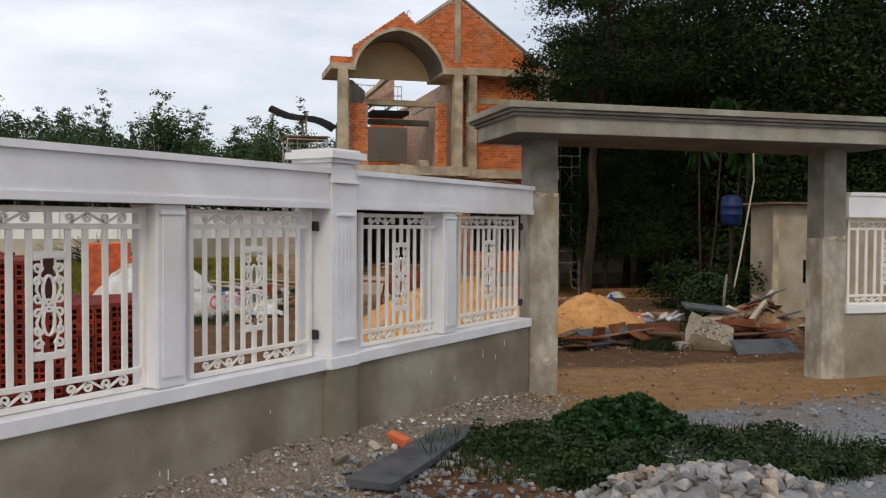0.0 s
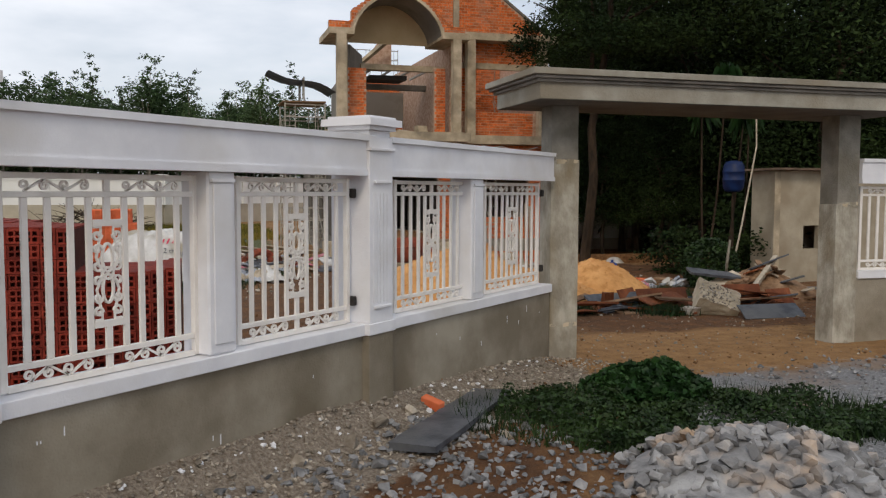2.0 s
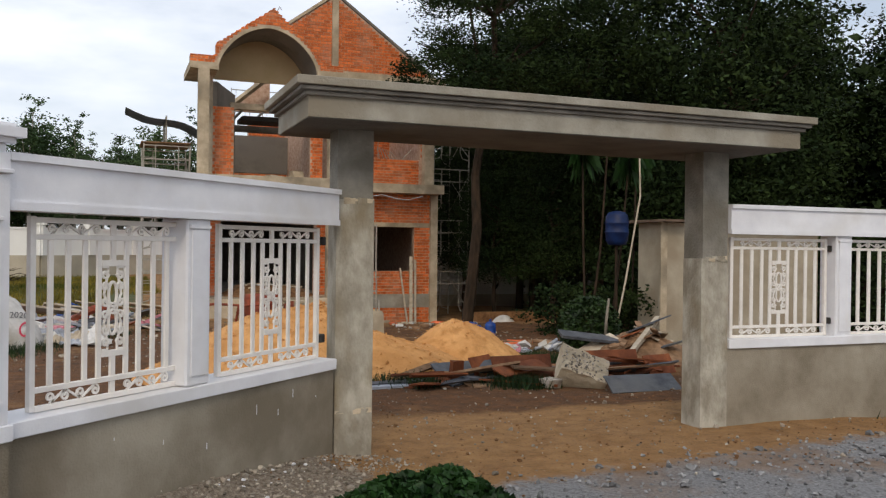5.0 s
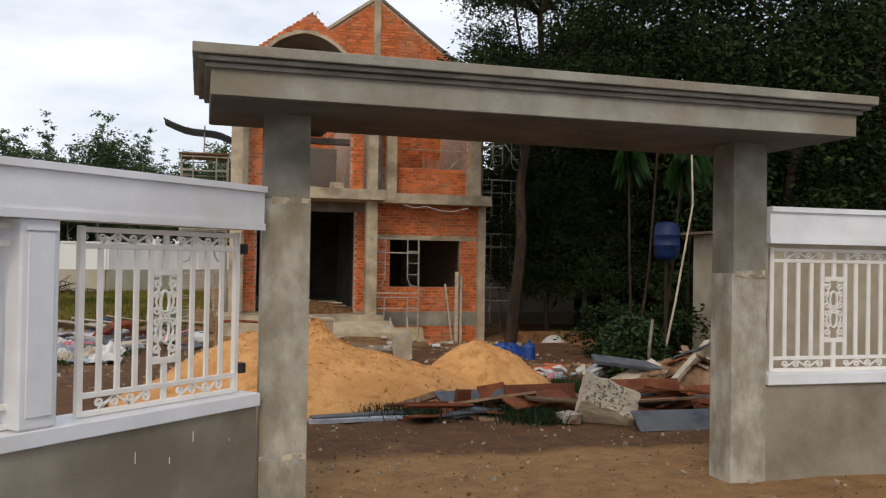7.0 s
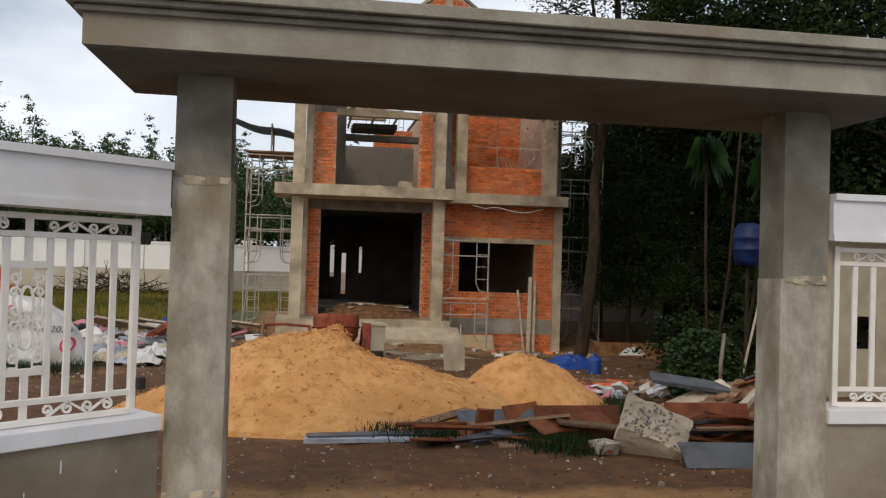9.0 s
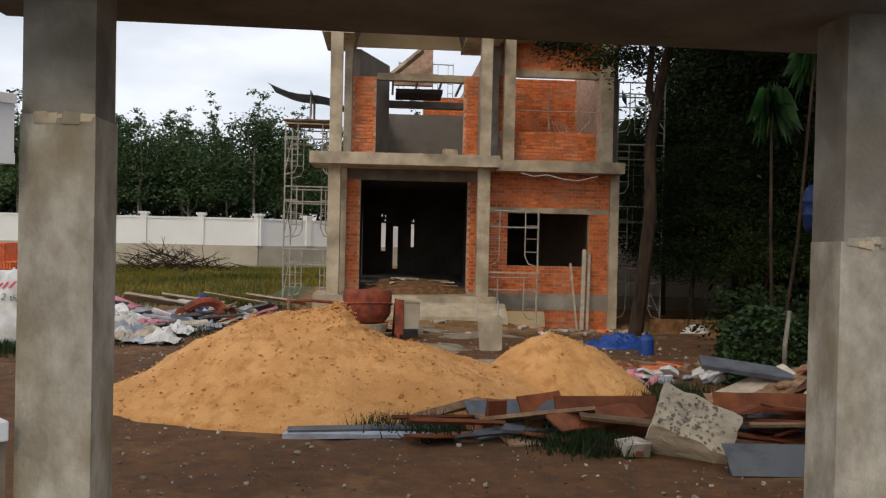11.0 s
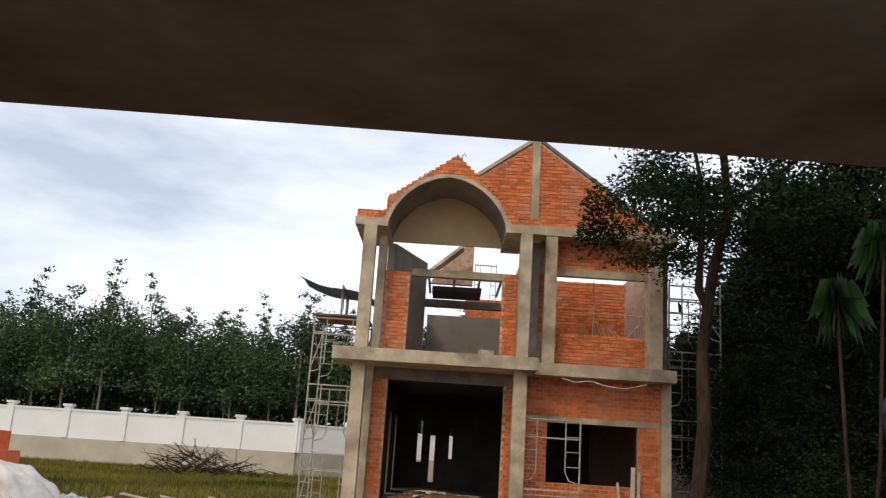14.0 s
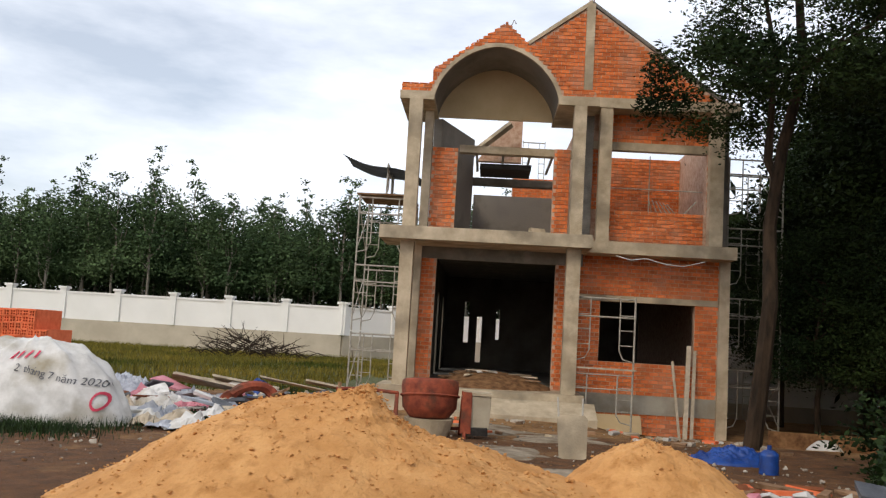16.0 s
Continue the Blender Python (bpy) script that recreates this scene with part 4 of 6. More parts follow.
def rubber(seed, h):
    """A slender straight tree: a soft crown, and thin leafy shoots above it."""
    rng = np.random.RandomState(seed)
    t = thing("rubber_tree", "tall slender rubber tree with pale trunk", "tree", pose(0, 0, 0), "rubber trees behind the wall")
    body = min(h * 0.84, 7.9)
    bm = bmesh.new()
    tube(bm, [(0.012 * k * rng.normal(), 0.012 * k * rng.normal(), h * 0.92 * k / 8 - 0.15) for k in range(9)], 0.10, 0.02, 6)
    shoots = []
    for k in range(5):
        a, z = rng.uniform(0, 6.28), body * rng.uniform(0.42, 0.8)
        q = Vector((0.75 * math.cos(a), 0.75 * math.sin(a), min(h - 0.2, z + rng.uniform(1.2, 2.6))))
        tube(bm, [(0, 0, z), (q.x * 0.6, q.y * 0.6, z + 0.5), q], 0.035, 0.010, 4)
        shoots.append(q)
    part("trunk", bm, M_BARK_L, t)

    def where(g):
        z = g.uniform(0, 1)
        a, r = g.uniform(0, 6.28), 1.65 * math.sqrt(g.uniform(0, 1)) * (1 - 0.45 * z)
        return (r * math.cos(a), r * math.sin(a), 3.7 + (body - 3.7) * z)

    def tips(g):
        if g.rand() < 0.45:
            q = shoots[g.randint(len(shoots))]
            return (q.x, q.y, q.z - g.uniform(0, 0.5))
        return (g.normal() * 0.28, g.normal() * 0.28, body + (h - body) * g.uniform(0, 1))

    pts_ = np.vstack([clumps(rng, 46, 80, (0.42, 0.42, 0.30), where), clumps(rng, 13, 34, (0.17, 0.17, 0.09), tips)])
    v, f = leaves(pts_, 0.19, 0.5, 0.5, rng)
    joined("crown", v, f, M_LEAF, t, "stuff")
    return t



woods = [rubber(100 + k, (7.6, 8.6, 9.4, 10.4, 7.9, 9.0)[k]) for k in range(6)]
rr = random.Random(4)
first = True
spots = []
for row, y in enumerate((53.6, 55.6, 57.6, 60.0, 62.5, 65.0, 68.0)):
    for k in range(27):
        spots.append((-46 + k * 2.15 + rr.uniform(-0.7, 0.7), y + rr.uniform(-0.8, 0.8) + 0.04 * (20 - k)))
for k, (x, y) in enumerate(spots):
    if y - 50.0 < (x + 2.2) and x > -2:
        continue
    src = woods[k % 6]
    m = pose(x, y, 0, 0, 0, rr.uniform(0, 360))
    if k < 6:
        src.matrix_basis = m
    else:
        q = copy_thing(src, m)
        s = rr.uniform(0.86, 1.08)
        q.scale = (s, s, s)

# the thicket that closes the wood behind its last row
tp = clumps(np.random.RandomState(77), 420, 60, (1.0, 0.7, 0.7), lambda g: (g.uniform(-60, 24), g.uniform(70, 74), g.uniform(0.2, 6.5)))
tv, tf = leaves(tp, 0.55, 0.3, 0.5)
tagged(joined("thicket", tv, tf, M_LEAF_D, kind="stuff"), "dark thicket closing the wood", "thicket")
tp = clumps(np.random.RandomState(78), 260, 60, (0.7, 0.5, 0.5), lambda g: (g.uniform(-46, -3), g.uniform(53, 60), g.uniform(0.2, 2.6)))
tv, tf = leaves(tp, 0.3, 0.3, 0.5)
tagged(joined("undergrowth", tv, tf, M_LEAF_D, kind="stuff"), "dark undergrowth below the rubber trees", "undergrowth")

# dark wood added to close the sky holes beside the house
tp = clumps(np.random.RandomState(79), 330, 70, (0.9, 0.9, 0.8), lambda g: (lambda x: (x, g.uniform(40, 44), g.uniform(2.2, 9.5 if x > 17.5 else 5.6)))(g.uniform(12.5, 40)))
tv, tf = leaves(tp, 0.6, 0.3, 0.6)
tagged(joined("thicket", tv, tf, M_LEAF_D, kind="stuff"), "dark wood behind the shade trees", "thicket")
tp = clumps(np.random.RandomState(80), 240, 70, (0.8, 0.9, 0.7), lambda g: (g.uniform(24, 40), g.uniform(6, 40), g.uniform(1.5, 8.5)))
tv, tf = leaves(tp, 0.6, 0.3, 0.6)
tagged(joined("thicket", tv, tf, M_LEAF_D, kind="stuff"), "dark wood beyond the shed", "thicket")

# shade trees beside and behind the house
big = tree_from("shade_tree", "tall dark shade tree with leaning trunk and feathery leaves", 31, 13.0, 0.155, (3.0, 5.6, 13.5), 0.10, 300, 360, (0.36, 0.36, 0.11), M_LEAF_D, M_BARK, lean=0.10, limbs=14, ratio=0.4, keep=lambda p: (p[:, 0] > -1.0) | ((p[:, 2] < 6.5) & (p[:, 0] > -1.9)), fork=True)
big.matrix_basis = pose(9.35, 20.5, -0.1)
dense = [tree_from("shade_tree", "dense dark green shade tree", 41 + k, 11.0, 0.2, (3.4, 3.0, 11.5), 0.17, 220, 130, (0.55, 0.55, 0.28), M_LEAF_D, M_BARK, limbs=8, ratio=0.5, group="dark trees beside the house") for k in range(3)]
for k, (x, y, s) in enumerate(((15.2, 24.0, 0.92), (15.3, 18.5, 0.84), (19.0, 21.5, 0.78), (15.9, 29.5, 0.88), (18.0, 28.0, 0.85), (22.5, 25.0, 0.85), (23.5, 18.0, 0.75), (27.0, 22.0, 0.9), (17.6, 34.0, 0.95), (22.0, 33.0, 0.95), (28.0, 30.0, 1.0), (21.0, 13.5, 0.6), (27.0, 14.0, 0.7), (33.0, 20.0, 0.9), (19.0, 38.0, 1.0), (34.0, 27.0, 1.0), (13.9, 25.8, 0.66), (14.3, 27.6, 0.7), (16.8, 27.6, 0.7), (12.1, 27.2, 0.45), (13.4, 31.0, 0.50), (11.9, 24.4, 0.36), (12.9, 22.6, 0.40))):
    m = pose(x, y, -0.1, 0, 0, 47 * k)
    if k < 3:
        dense[k].matrix_basis = m
        dense[k].scale = (s, s, s)
    else:
        q = copy_thing(dense[k % 3], m)
        q.scale = (s, s, s)


# ---------------------------------------------------------------- sand heaps
def heap(name, label, cat, cx, cy, rx, ry, h, mt, seed, power=1.0, rough=1.0, group="", base=None, bumps=(), wob_=0.12):
    bm = bmesh.new()
    nr, na = 56, 140
    rows = []
    for i in range(nr + 1):
        t = i / nr
        row = []
        for k in range(na):
            a = 2 * math.pi * k / na
            wob = 1 + wob_ * noise.noise((math.cos(a) * 1.3, math.sin(a) * 1.3, seed)) + 0.03 * noise.noise((math.cos(a) * 7, math.sin(a) * 7, seed))
            x, y = cx + rx * wob * t * math.cos(a), cy + ry * wob * t * math.sin(a)
            z = h * max(0.0, 0.02 + 0.98 * (1 - t ** power) - 0.05 * math.exp(-(t / 0.12) ** 2))
            z += rough * (0.09 * noise.noise((x * 1.4, y * 1.4, seed + 3)) + 0.055 * noise.noise((x * 5, y * 5, seed)) + 0.045 * abs(noise.noise((x * 10, y * 10, seed))) + 0.035 * abs(noise.noise((x * 21, y * 21, seed)))) * (1 - 0.75 * t)
            for hx, hy, hr, hh in bumps:
                z += hh * math.exp(-(((x - hx) ** 2 + (y - hy) ** 2) / hr ** 2)) * (1 - t ** 3)
            g = ground_z(x, y) if base is None else base
            row.append(bm.verts.new((x, y, g + (max(z, 0.005) if i < nr else -0.06))))
        rows.append(row)
    for a, b in zip(rows, rows[1:]):
        for k in range(na):
            bm.faces.new((a[k], a[(k + 1) % na], b[(k + 1) % na], b[k]))
    bmesh.ops.remove_doubles(bm, verts=bm.verts[:], dist=0.0005)
    bmesh.ops.recalc_face_normals(bm, faces=bm.faces[:])
    return tagged(new(name, mesh_of(bm, name, mt, True)), label, cat, group)


sand_a = heap("sand_heap", "large heap of orange building sand in the yard", "sand heap", 4.05, 13.45, 2.55, 1.80, 0.95, M_SAND, 2.0, group="sand heaps", bumps=((2.95, 13.55, 0.85, 0.22), (3.2, 12.5, 0.7, 0.12), (4.62, 13.45, 0.42, -0.15), (4.03, 13.35, 0.22, 0.07), (5.3, 13.4, 0.5, -0.06), (2.2, 13.0, 0.6, 0.10)))
sand_b = heap("sand_heap", "small rounded heap of orange building sand", "sand heap", 6.55, 14.1, 1.05, 0.95, 0.66, M_SAND, 9.0, power=1.5, group="sand heaps")


def crumbs(ob, n, seed, size):
    """Loose clods lying on a heap."""
    rng = np.random.RandomState(seed)
    co = [v.co for v in ob.data.vertices]
    out = []
    for i in rng.randint(0, len(co), n):
        s = rng.uniform(*size) * (1 + 1.5 * rng.rand() ** 5)
        out.append((co[i].x + rng.normal() * 0.03, co[i].y + rng.normal() * 0.03, co[i].z, s))
    scatter("clod", out, M_SAND, ob)


crumbs(sand_a, 3200, 5, (0.012, 0.032))
crumbs(sand_b, 900, 6, (0.008, 0.022))


# ---------------------------------------------------------------- loose flat things
def flat(name, label, cat, mt, x, y, lx, ly, lz, rz=0, rx=0, ry=0, lift=0.0, group="", wear=0.012):
    """A board or sheet whose lowest corner rests on the ground."""
    m = pose(0, 0, 0, rx, ry, rz)
    bm = bmesh.new()
    box(bm, -lx / 2, -ly / 2, -lz / 2, lx / 2, ly / 2, lz / 2, m=m, wear=min(wear, lz * 0.3))
    low = min(v.co.z for v in bm.verts)
    bmesh.ops.subdivide_edges(bm, edges=[e for e in bm.edges if e.calc_length() > 0.25], cuts=3, use_grid_fill=True)
    for v in bm.verts:
        v.co += Vector((noise.noise(v.co * 4 + Vector((x, y, 0))), noise.noise(v.co * 4 + Vector((y, x, 3))), 0.6 * noise.noise(v.co * 3 + Vector((x, 2, y))))) * wear
    bmesh.ops.recalc_face_normals(bm, faces=bm.faces[:])
    ob = new(name, mesh_of(bm, name, mt))
    ob.matrix_basis = pose(x, y, ground_z(x, y) - low + lift - 0.01)
    return tagged(ob, label, cat, group)


DB = "broken boards in the gateway"
for k, (x, y, l, w, rz) in enumerate(((4.55, 11.75, 1.5, 0.16, 4), (4.7, 12.0, 1.3, 0.20, -3), (4.3, 11.6, 1.1, 0.14, 8), (5.0, 12.2, 1.2, 0.22, 12), (5.15, 11.9, 0.7, 0.30, 35))):
    flat("plank", "dark weathered plank lying on the earth", "plank", M_SLATE, x, y, l, w, 0.035, rz, rx=random.uniform(-6, 6), lift=0.02 * (k % 3), group=DB)
flat("plank", "pale grey plank lying on the earth", "plank", M_CLOTHG, 4.35, 11.5, 1.25, 0.12, 0.04, 2, group=DB)
flat("drawer_box", "orange-brown wooden drawer box on edge", "box", M_WOODR, 5.55, 11.72, 0.17, 0.10, 0.27, 10, rx=6, group=DB)
for x, y, l, h, rz, rx in ((6.0, 11.85, 0.55, 0.36, 35, 62), (6.55, 11.75, 0.95, 0.36, 6, 68), (6.2, 11.95, 0.5, 0.30, -20, 70), (8.15, 12.1, 0.95, 0.36, -4, 66), (8.9, 11.9, 0.6, 0.3, 15, 60)):
    flat("panel_board", "red-brown furniture panel leaning in rubble", "board", M_WOODR, x, y, l, h, 0.018, rz, rx=rx, group=DB)
flat("panel_board", "worn pale-brown panel lying on the earth", "board", M_WOOD, 6.05, 11.4, 0.95, 0.30, 0.03, 8, rx=5, group=DB)
flat("panel_board", "dark plank slanting over rubble", "board", M_SLATE, 5.75, 12.05, 0.9, 0.25, 0.03, 14, rx=30, lift=0.08, group=DB)
rd = random.Random(33)
for k in range(64):
    x = rd.uniform(4.9, 8.9)
    y = 11.9 + 0.10 * (x - 6) + rd.gauss(0, 0.35)
    flat("scrap_board", "dark broken board in the rubble", "board", rd.choice((M_SLATE, M_WOODR, M_WOODR, M_WOOD, M_SLATE)), x, y, rd.uniform(0.3, 1.1), rd.uniform(0.06, 0.25), 0.025, rd.uniform(-35, 35), rx=rd.uniform(-30, 30), ry=rd.uniform(-9, 9), lift=rd.choice((0, 0, 0.05, 0.12)), group=DB)
cb = bmesh.new()
box(cb, -0.33, -0.25, -0.15, 0.33, 0.25, 0.15, wear=0.03)
bmesh.ops.subdivide_edges(cb, edges=cb.edges[:], cuts=7, use_grid_fill=True)
for v in cb.verts:
    v.co += Vector((noise.noise(v.co * 5), noise.noise(v.co * 5 + Vector((3, 1, 2))), noise.noise(v.co * 6 + Vector((8, 1, 2))))) * 0.03 + Vector((noise.noise(v.co * 17), noise.noise(v.co * 17 + Vector((3, 1, 2))), noise.noise(v.co * 17 + Vector((8, 1, 2))))) * 0.018
block = thing("concrete_block", "broken tilted concrete lump with stone chips", "concrete block", pose(7.06, 11.06, 0.25, 30, 20, -24))
part("lump", cb, M_CONC_H, block)
chips = [(RNG.uniform(-0.31, 0.31), RNG.uniform(-0.24, 0.24), 0.155 + RNG.uniform(-0.01, 0.02), RNG.uniform(0.02, 0.05)) for _ in range(170)]
scatter("stone_chip", chips, M_RUBBLE, block)
flat("metal_sheet", "dark blue-grey bent sheet lying on the earth", "sheet", M_SLATE, 7.66, 10.5, 1.0, 0.34, 0.02, -3, rx=30, wear=0.03)
flat("stone_chunk", "small pale stone chunk beside the block", "stone", M_RUBBLE, 6.55, 10.95, 0.2, 0.16, 0.14, 20, wear=0.03)
flat("corrugated_sheet", "long black corrugated strip across the rubbish", "sheet", M_SLATE, 8.75, 13.0, 1.7, 0.32, 0.04, -14, rx=12, ry=6, lift=0.25)
WP = "timber scrap heap"
rb = random.Random(12)
for k in range(46):
    a, r = rb.uniform(0, 6.28), rb.uniform(0, 1) ** 0.7
    x, y = 9.25 + 1.15 * r * math.cos(a), 12.9 + 0.8 * r * math.sin(a)
    hgt = 0.62 * (1 - r)
    flat("scrap_board", "broken brown board on the timber heap", "board", rb.choice((M_WOOD, M_WOOD, M_WOODR, M_WOODP, M_SLATE)), x, y, rb.uniform(0.35, 1.0), rb.uniform(0.08, 0.28), 0.025, rb.uniform(0, 180), rx=rb.uniform(-28, 28), ry=rb.uniform(-22, 22), lift=max(0.0, hgt - 0.1), group=WP)
heap("rubbish_mound", "mound of earth and splinters under the boards", "rubbish heap", 9.25, 12.9, 1.15, 0.85, 0.55, M_WOOD, 5.5, power=1.2)
flat("scrap_pole", "pale timber pole on the heap", "pole", M_WOODP, 9.1, 12.6, 1.5, 0.07, 0.07, 38, ry=-18, lift=0.22, group=WP)
for k in range(26):
    flat("litter", "crumpled pale litter on the ground", "litter", rb.choice((M_CLOTH, M_CLOTH, M_CLOTHG, M_PINK)), 8.2 + rb.uniform(-0.65, 0.65), 14.9 + rb.uniform(-0.4, 0.4), rb.uniform(0.10, 0.24), rb.uniform(0.08, 0.2), 0.05, rb.uniform(0, 180), rx=rb.uniform(-40, 40), ry=rb.uniform(-30, 30), wear=0.02, group="litter")
for k in range(14):
    flat("scrap_board", "broken plank near the blue tarpaulin", "board", rb.choice((M_WOOD, M_WOODR, M_ORBRICK)), 8.4 + rb.uniform(-0.8, 0.9), 16.0 + rb.uniform(-0.3, 0.4), rb.uniform(0.2, 0.6), rb.uniform(0.08, 0.2), 0.05, rb.uniform(0, 180), rx=rb.uniform(-10, 10), group="planks by the tarpaulin")
heap("blue_tarpaulin", "crumpled bright blue tarpaulin on the ground", "tarpaulin", 8.52, 18.75, 0.62, 0.40, 0.20, M_BLUE, 6.0, power=2.0, rough=1.6)
bt = thing("water_bottle", "large blue plastic water bottle", "bottle", Matrix.LocRotScale((8.72, 17.65, ground_z(8.72, 17.65)), None, (0.92, 0.92, 0.92)))
bb = bmesh.new()
tube(bb, [(0, 0, 0), (0, 0, 0.02), (0, 0, 0.13), (0, 0, 0.14), (0, 0, 0.25), (0, 0, 0.29)], 0.135, 0.125, 14)
part("body", bb, M_BLUE, bt, smooth=True)
bb = bmesh.new()
tube(bb, [(0, 0, 0.29), (0, 0, 0.33), (0, 0, 0.34)], 0.115, 0.04, 14)
part("shoulder", bb, M_BLUE, bt)
bb = bmesh.new()
tube(bb, [(0, 0, 0.34), (0, 0, 0.40)], 0.032, sides=10)
part("neck", bb, M_BLUE, bt)

# ---------------------------------------------------------------- concrete mixer, barrow and things at the house front
mx = thing("concrete_mixer", "rusty red drum concrete mixer behind the sand", "concrete mixer", pose(4.24, 19.5, ground_z(4.24, 19.5), 0, 0, 8))
mx.scale = (0.92, 0.92, 1.0)
prof = ((0.0, 0.20), (0.04, 0.33), (0.18, 0.45), (0.50, 0.48), (0.58, 0.47), (0.60, 0.45), (0.55, 0.44), (0.20, 0.41), (0.08, 0.25))
db = bmesh.new()
rings = []
for z, r in prof:
    rings.append([db.verts.new((r * math.cos(k * math.pi / 12), r * math.sin(k * math.pi / 12), z)) for k in range(24)])
for a, b in zip(rings, rings[1:]):
    for k in range(24):
        db.faces.new((a[k], a[(k + 1) % 24], b[(k + 1) % 24], b[k]))
db.faces.new(rings[0][::-1])
part("drum", db, M_RUST, mx, "rusty red mixing drum", True, pose(0, 0, 0.24, -7, 0, 0))
cn = bmesh.new()
tube(cn, [(0, 0, -0.04), (0, 0, 0.10), (0, 0, 0.27)], 0.30, 0.415, 20)
part("cone_base", cn, M_CONC_H, mx, "cement-caked lower cone of the drum")
rg2 = bmesh.new()
tube(rg2, [(0.485 * math.cos(k * math.pi / 12), 0.485 * math.sin(k * math.pi / 12), 0.40) for k in range(25)], 0.018, sides=5, cap=False)
part("gear_ring", rg2, M_RUST, mx, at=pose(0, 0, 0.20, -7, 0, 0))
for sx in (-0.56, 0.56):
    lb = bmesh.new()
    tube(lb, [(sx, -0.35, 0.0), (sx * 0.98, 0.0, 0.62), (sx, 0.35, 0.0)], 0.03, sides=6)
    part("leg", lb, M_RUST, mx)
lb = bmesh.new()
tube(lb, [(-0.56, 0.30, 0.10), (0.56, 0.30, 0.10)], 0.03)
part("cross_bar", lb, M_RUST, mx)
part("motor_box", bx(0.58, -0.24, 0.16, 0.98, 0.20, 0.66, wear=0.015, bevel=0.01), M_BEIGE, mx, "beige motor housing")
part("side_plate", bx(0.50, -0.30, 0.10, 0.66, -0.245, 0.70, wear=0.012), M_RUST, mx, "rust-red side plate")
part("bearing", bx(0.60, -0.29, 0.06, 0.94, -0.22, 0.18, wear=0.012), M_BLACK, mx, "black greasy bearing block")
part("motor_cover", bx(0.56, -0.27, 0.66, 1.02, 0.23, 0.70, wear=0.012), M_CONC_H, mx)
hb = bmesh.new()
tube(hb, [(-0.56, 0.0, 0.62), (-1.1, -0.05, 0.66), (-1.55, -0.05, 0.64)], 0.03, sides=6)
part("tilt_handle", hb, M_RUST, mx)
hb = bmesh.new()
tube(hb, [(-1.5, -0.05, 0.0), (-1.5, -0.05, 0.74)], 0.035, sides=6)
part("prop", hb, M_WOOD, mx)

for x, y, rx, ry in ((5.5, 17.9, 0.75, 0.55), (6.3, 20.3, 0.9, 0.5), (5.2, 20.9, 0.8, 0.6), (6.1, 16.4, 0.55, 0.3)):
    heap("cement_spill", "pale dried cement spilt on the earth", "cement spill", x, y, rx, ry, 0.03, M_SPILL, x, power=2.0, rough=0.16, wob_=1.1, group="cement spilt before the house")

wb = thing("wheelbarrow", "grey wheelbarrow tipped upright on its nose", "wheelbarrow", pose(6.24, 17.75, ground_z(6.24, 17.75), -12, 0, 6))
wb.scale = (0.82, 0.82, 0.86)
tb = bmesh.new()
outl = [(-0.22, 0.02), (-0.17, -0.0), (0.17, 0.0), (0.22, 0.02), (0.25, 0.60), (0.20, 0.66), (-0.20, 0.66), (-0.25, 0.60)]
prism(tb, outl, 0.0, 0.025)
prism(tb, [(x * 0.72, 0.10 + z * 0.72) for x, z in outl], 0.025, 0.17)
part("tray", tb, M_CONC_H, wb, "cement-caked steel tray")
for sx in (-0.19, 0.19):
    q = bmesh.new()
    tube(q, [(sx, 0.05, 0.02), (sx, 0.14, 0.5), (sx * 1.1, 0.16, 0.95)], 0.017)
    part("handle", q, M_STEEL, wb)
q = bmesh.new()
tube(q, [(-0.03, 0.26, 0.16), (0.03, 0.26, 0.16)], 0.16, sides=14)
part("wheel", q, M_BLACK, wb)

pb_group = "pale boards leaning on the wall"
for x, l, w in ((9.02, 1.62, 0.05), (9.12, 1.95, 0.09), (9.25, 1.85, 0.07)):
    b = new("leaning_board", mesh_of(bx(-w / 2, -0.015, 0, w / 2, 0.015, l, wear=0.004), "leaning_board", M_WOODP))
    b.matrix_basis = pose(x, 23.95, ground_z(x, 23.95) - 0.01, -13.5, 4.0 if w > 0.06 else -4, 0)
    tagged(b, "pale raw timber board leaning on the brick wall", "board", pb_group)
sh = new("plywood_sheet", mesh_of(bx(-0.46, -0.01, 0, 0.46, 0.01, 0.42, wear=0.006), "plywood_sheet", M_TAN))
sh.matrix_basis = pose(7.85, 24.12, ground_z(7.85, 24.1) - 0.01, -34, 0, 2)
tagged(sh, "tan plywood sheet leaning at the wall foot", "board")
heap("earth_fill", "loose pale earth fill in the doorway", "earth", 5.2, 24.9, 1.3, 1.3, 0.30, M_EARTH, 8.2, power=1.8, rough=0.5, base=0.50)
st = thing("concrete_step", "pale concrete ramp step before the porch", "step", pose(0, 0, 0))
sb_ = bmesh.new()
v_ = [sb_.verts.new(p) for p in ((4.3, 23.19, -0.1), (7.2, 23.19, -0.1), (7.2, 22.6, -0.1), (4.3, 22.6, -0.1), (4.3, 23.19, 0.36), (7.2, 23.19, 0.36), (7.2, 22.6, 0.10), (4.3, 22.6, 0.10))]
for f in ((3, 2, 1, 0), (4, 5, 6, 7), (0, 1, 5, 4), (1, 2, 6, 5), (2, 3, 7, 6), (3, 0, 4, 7)):
    sb_.faces.new([v_[i] for i in f])
part("ramp", sb_, M_CONC_H, st)
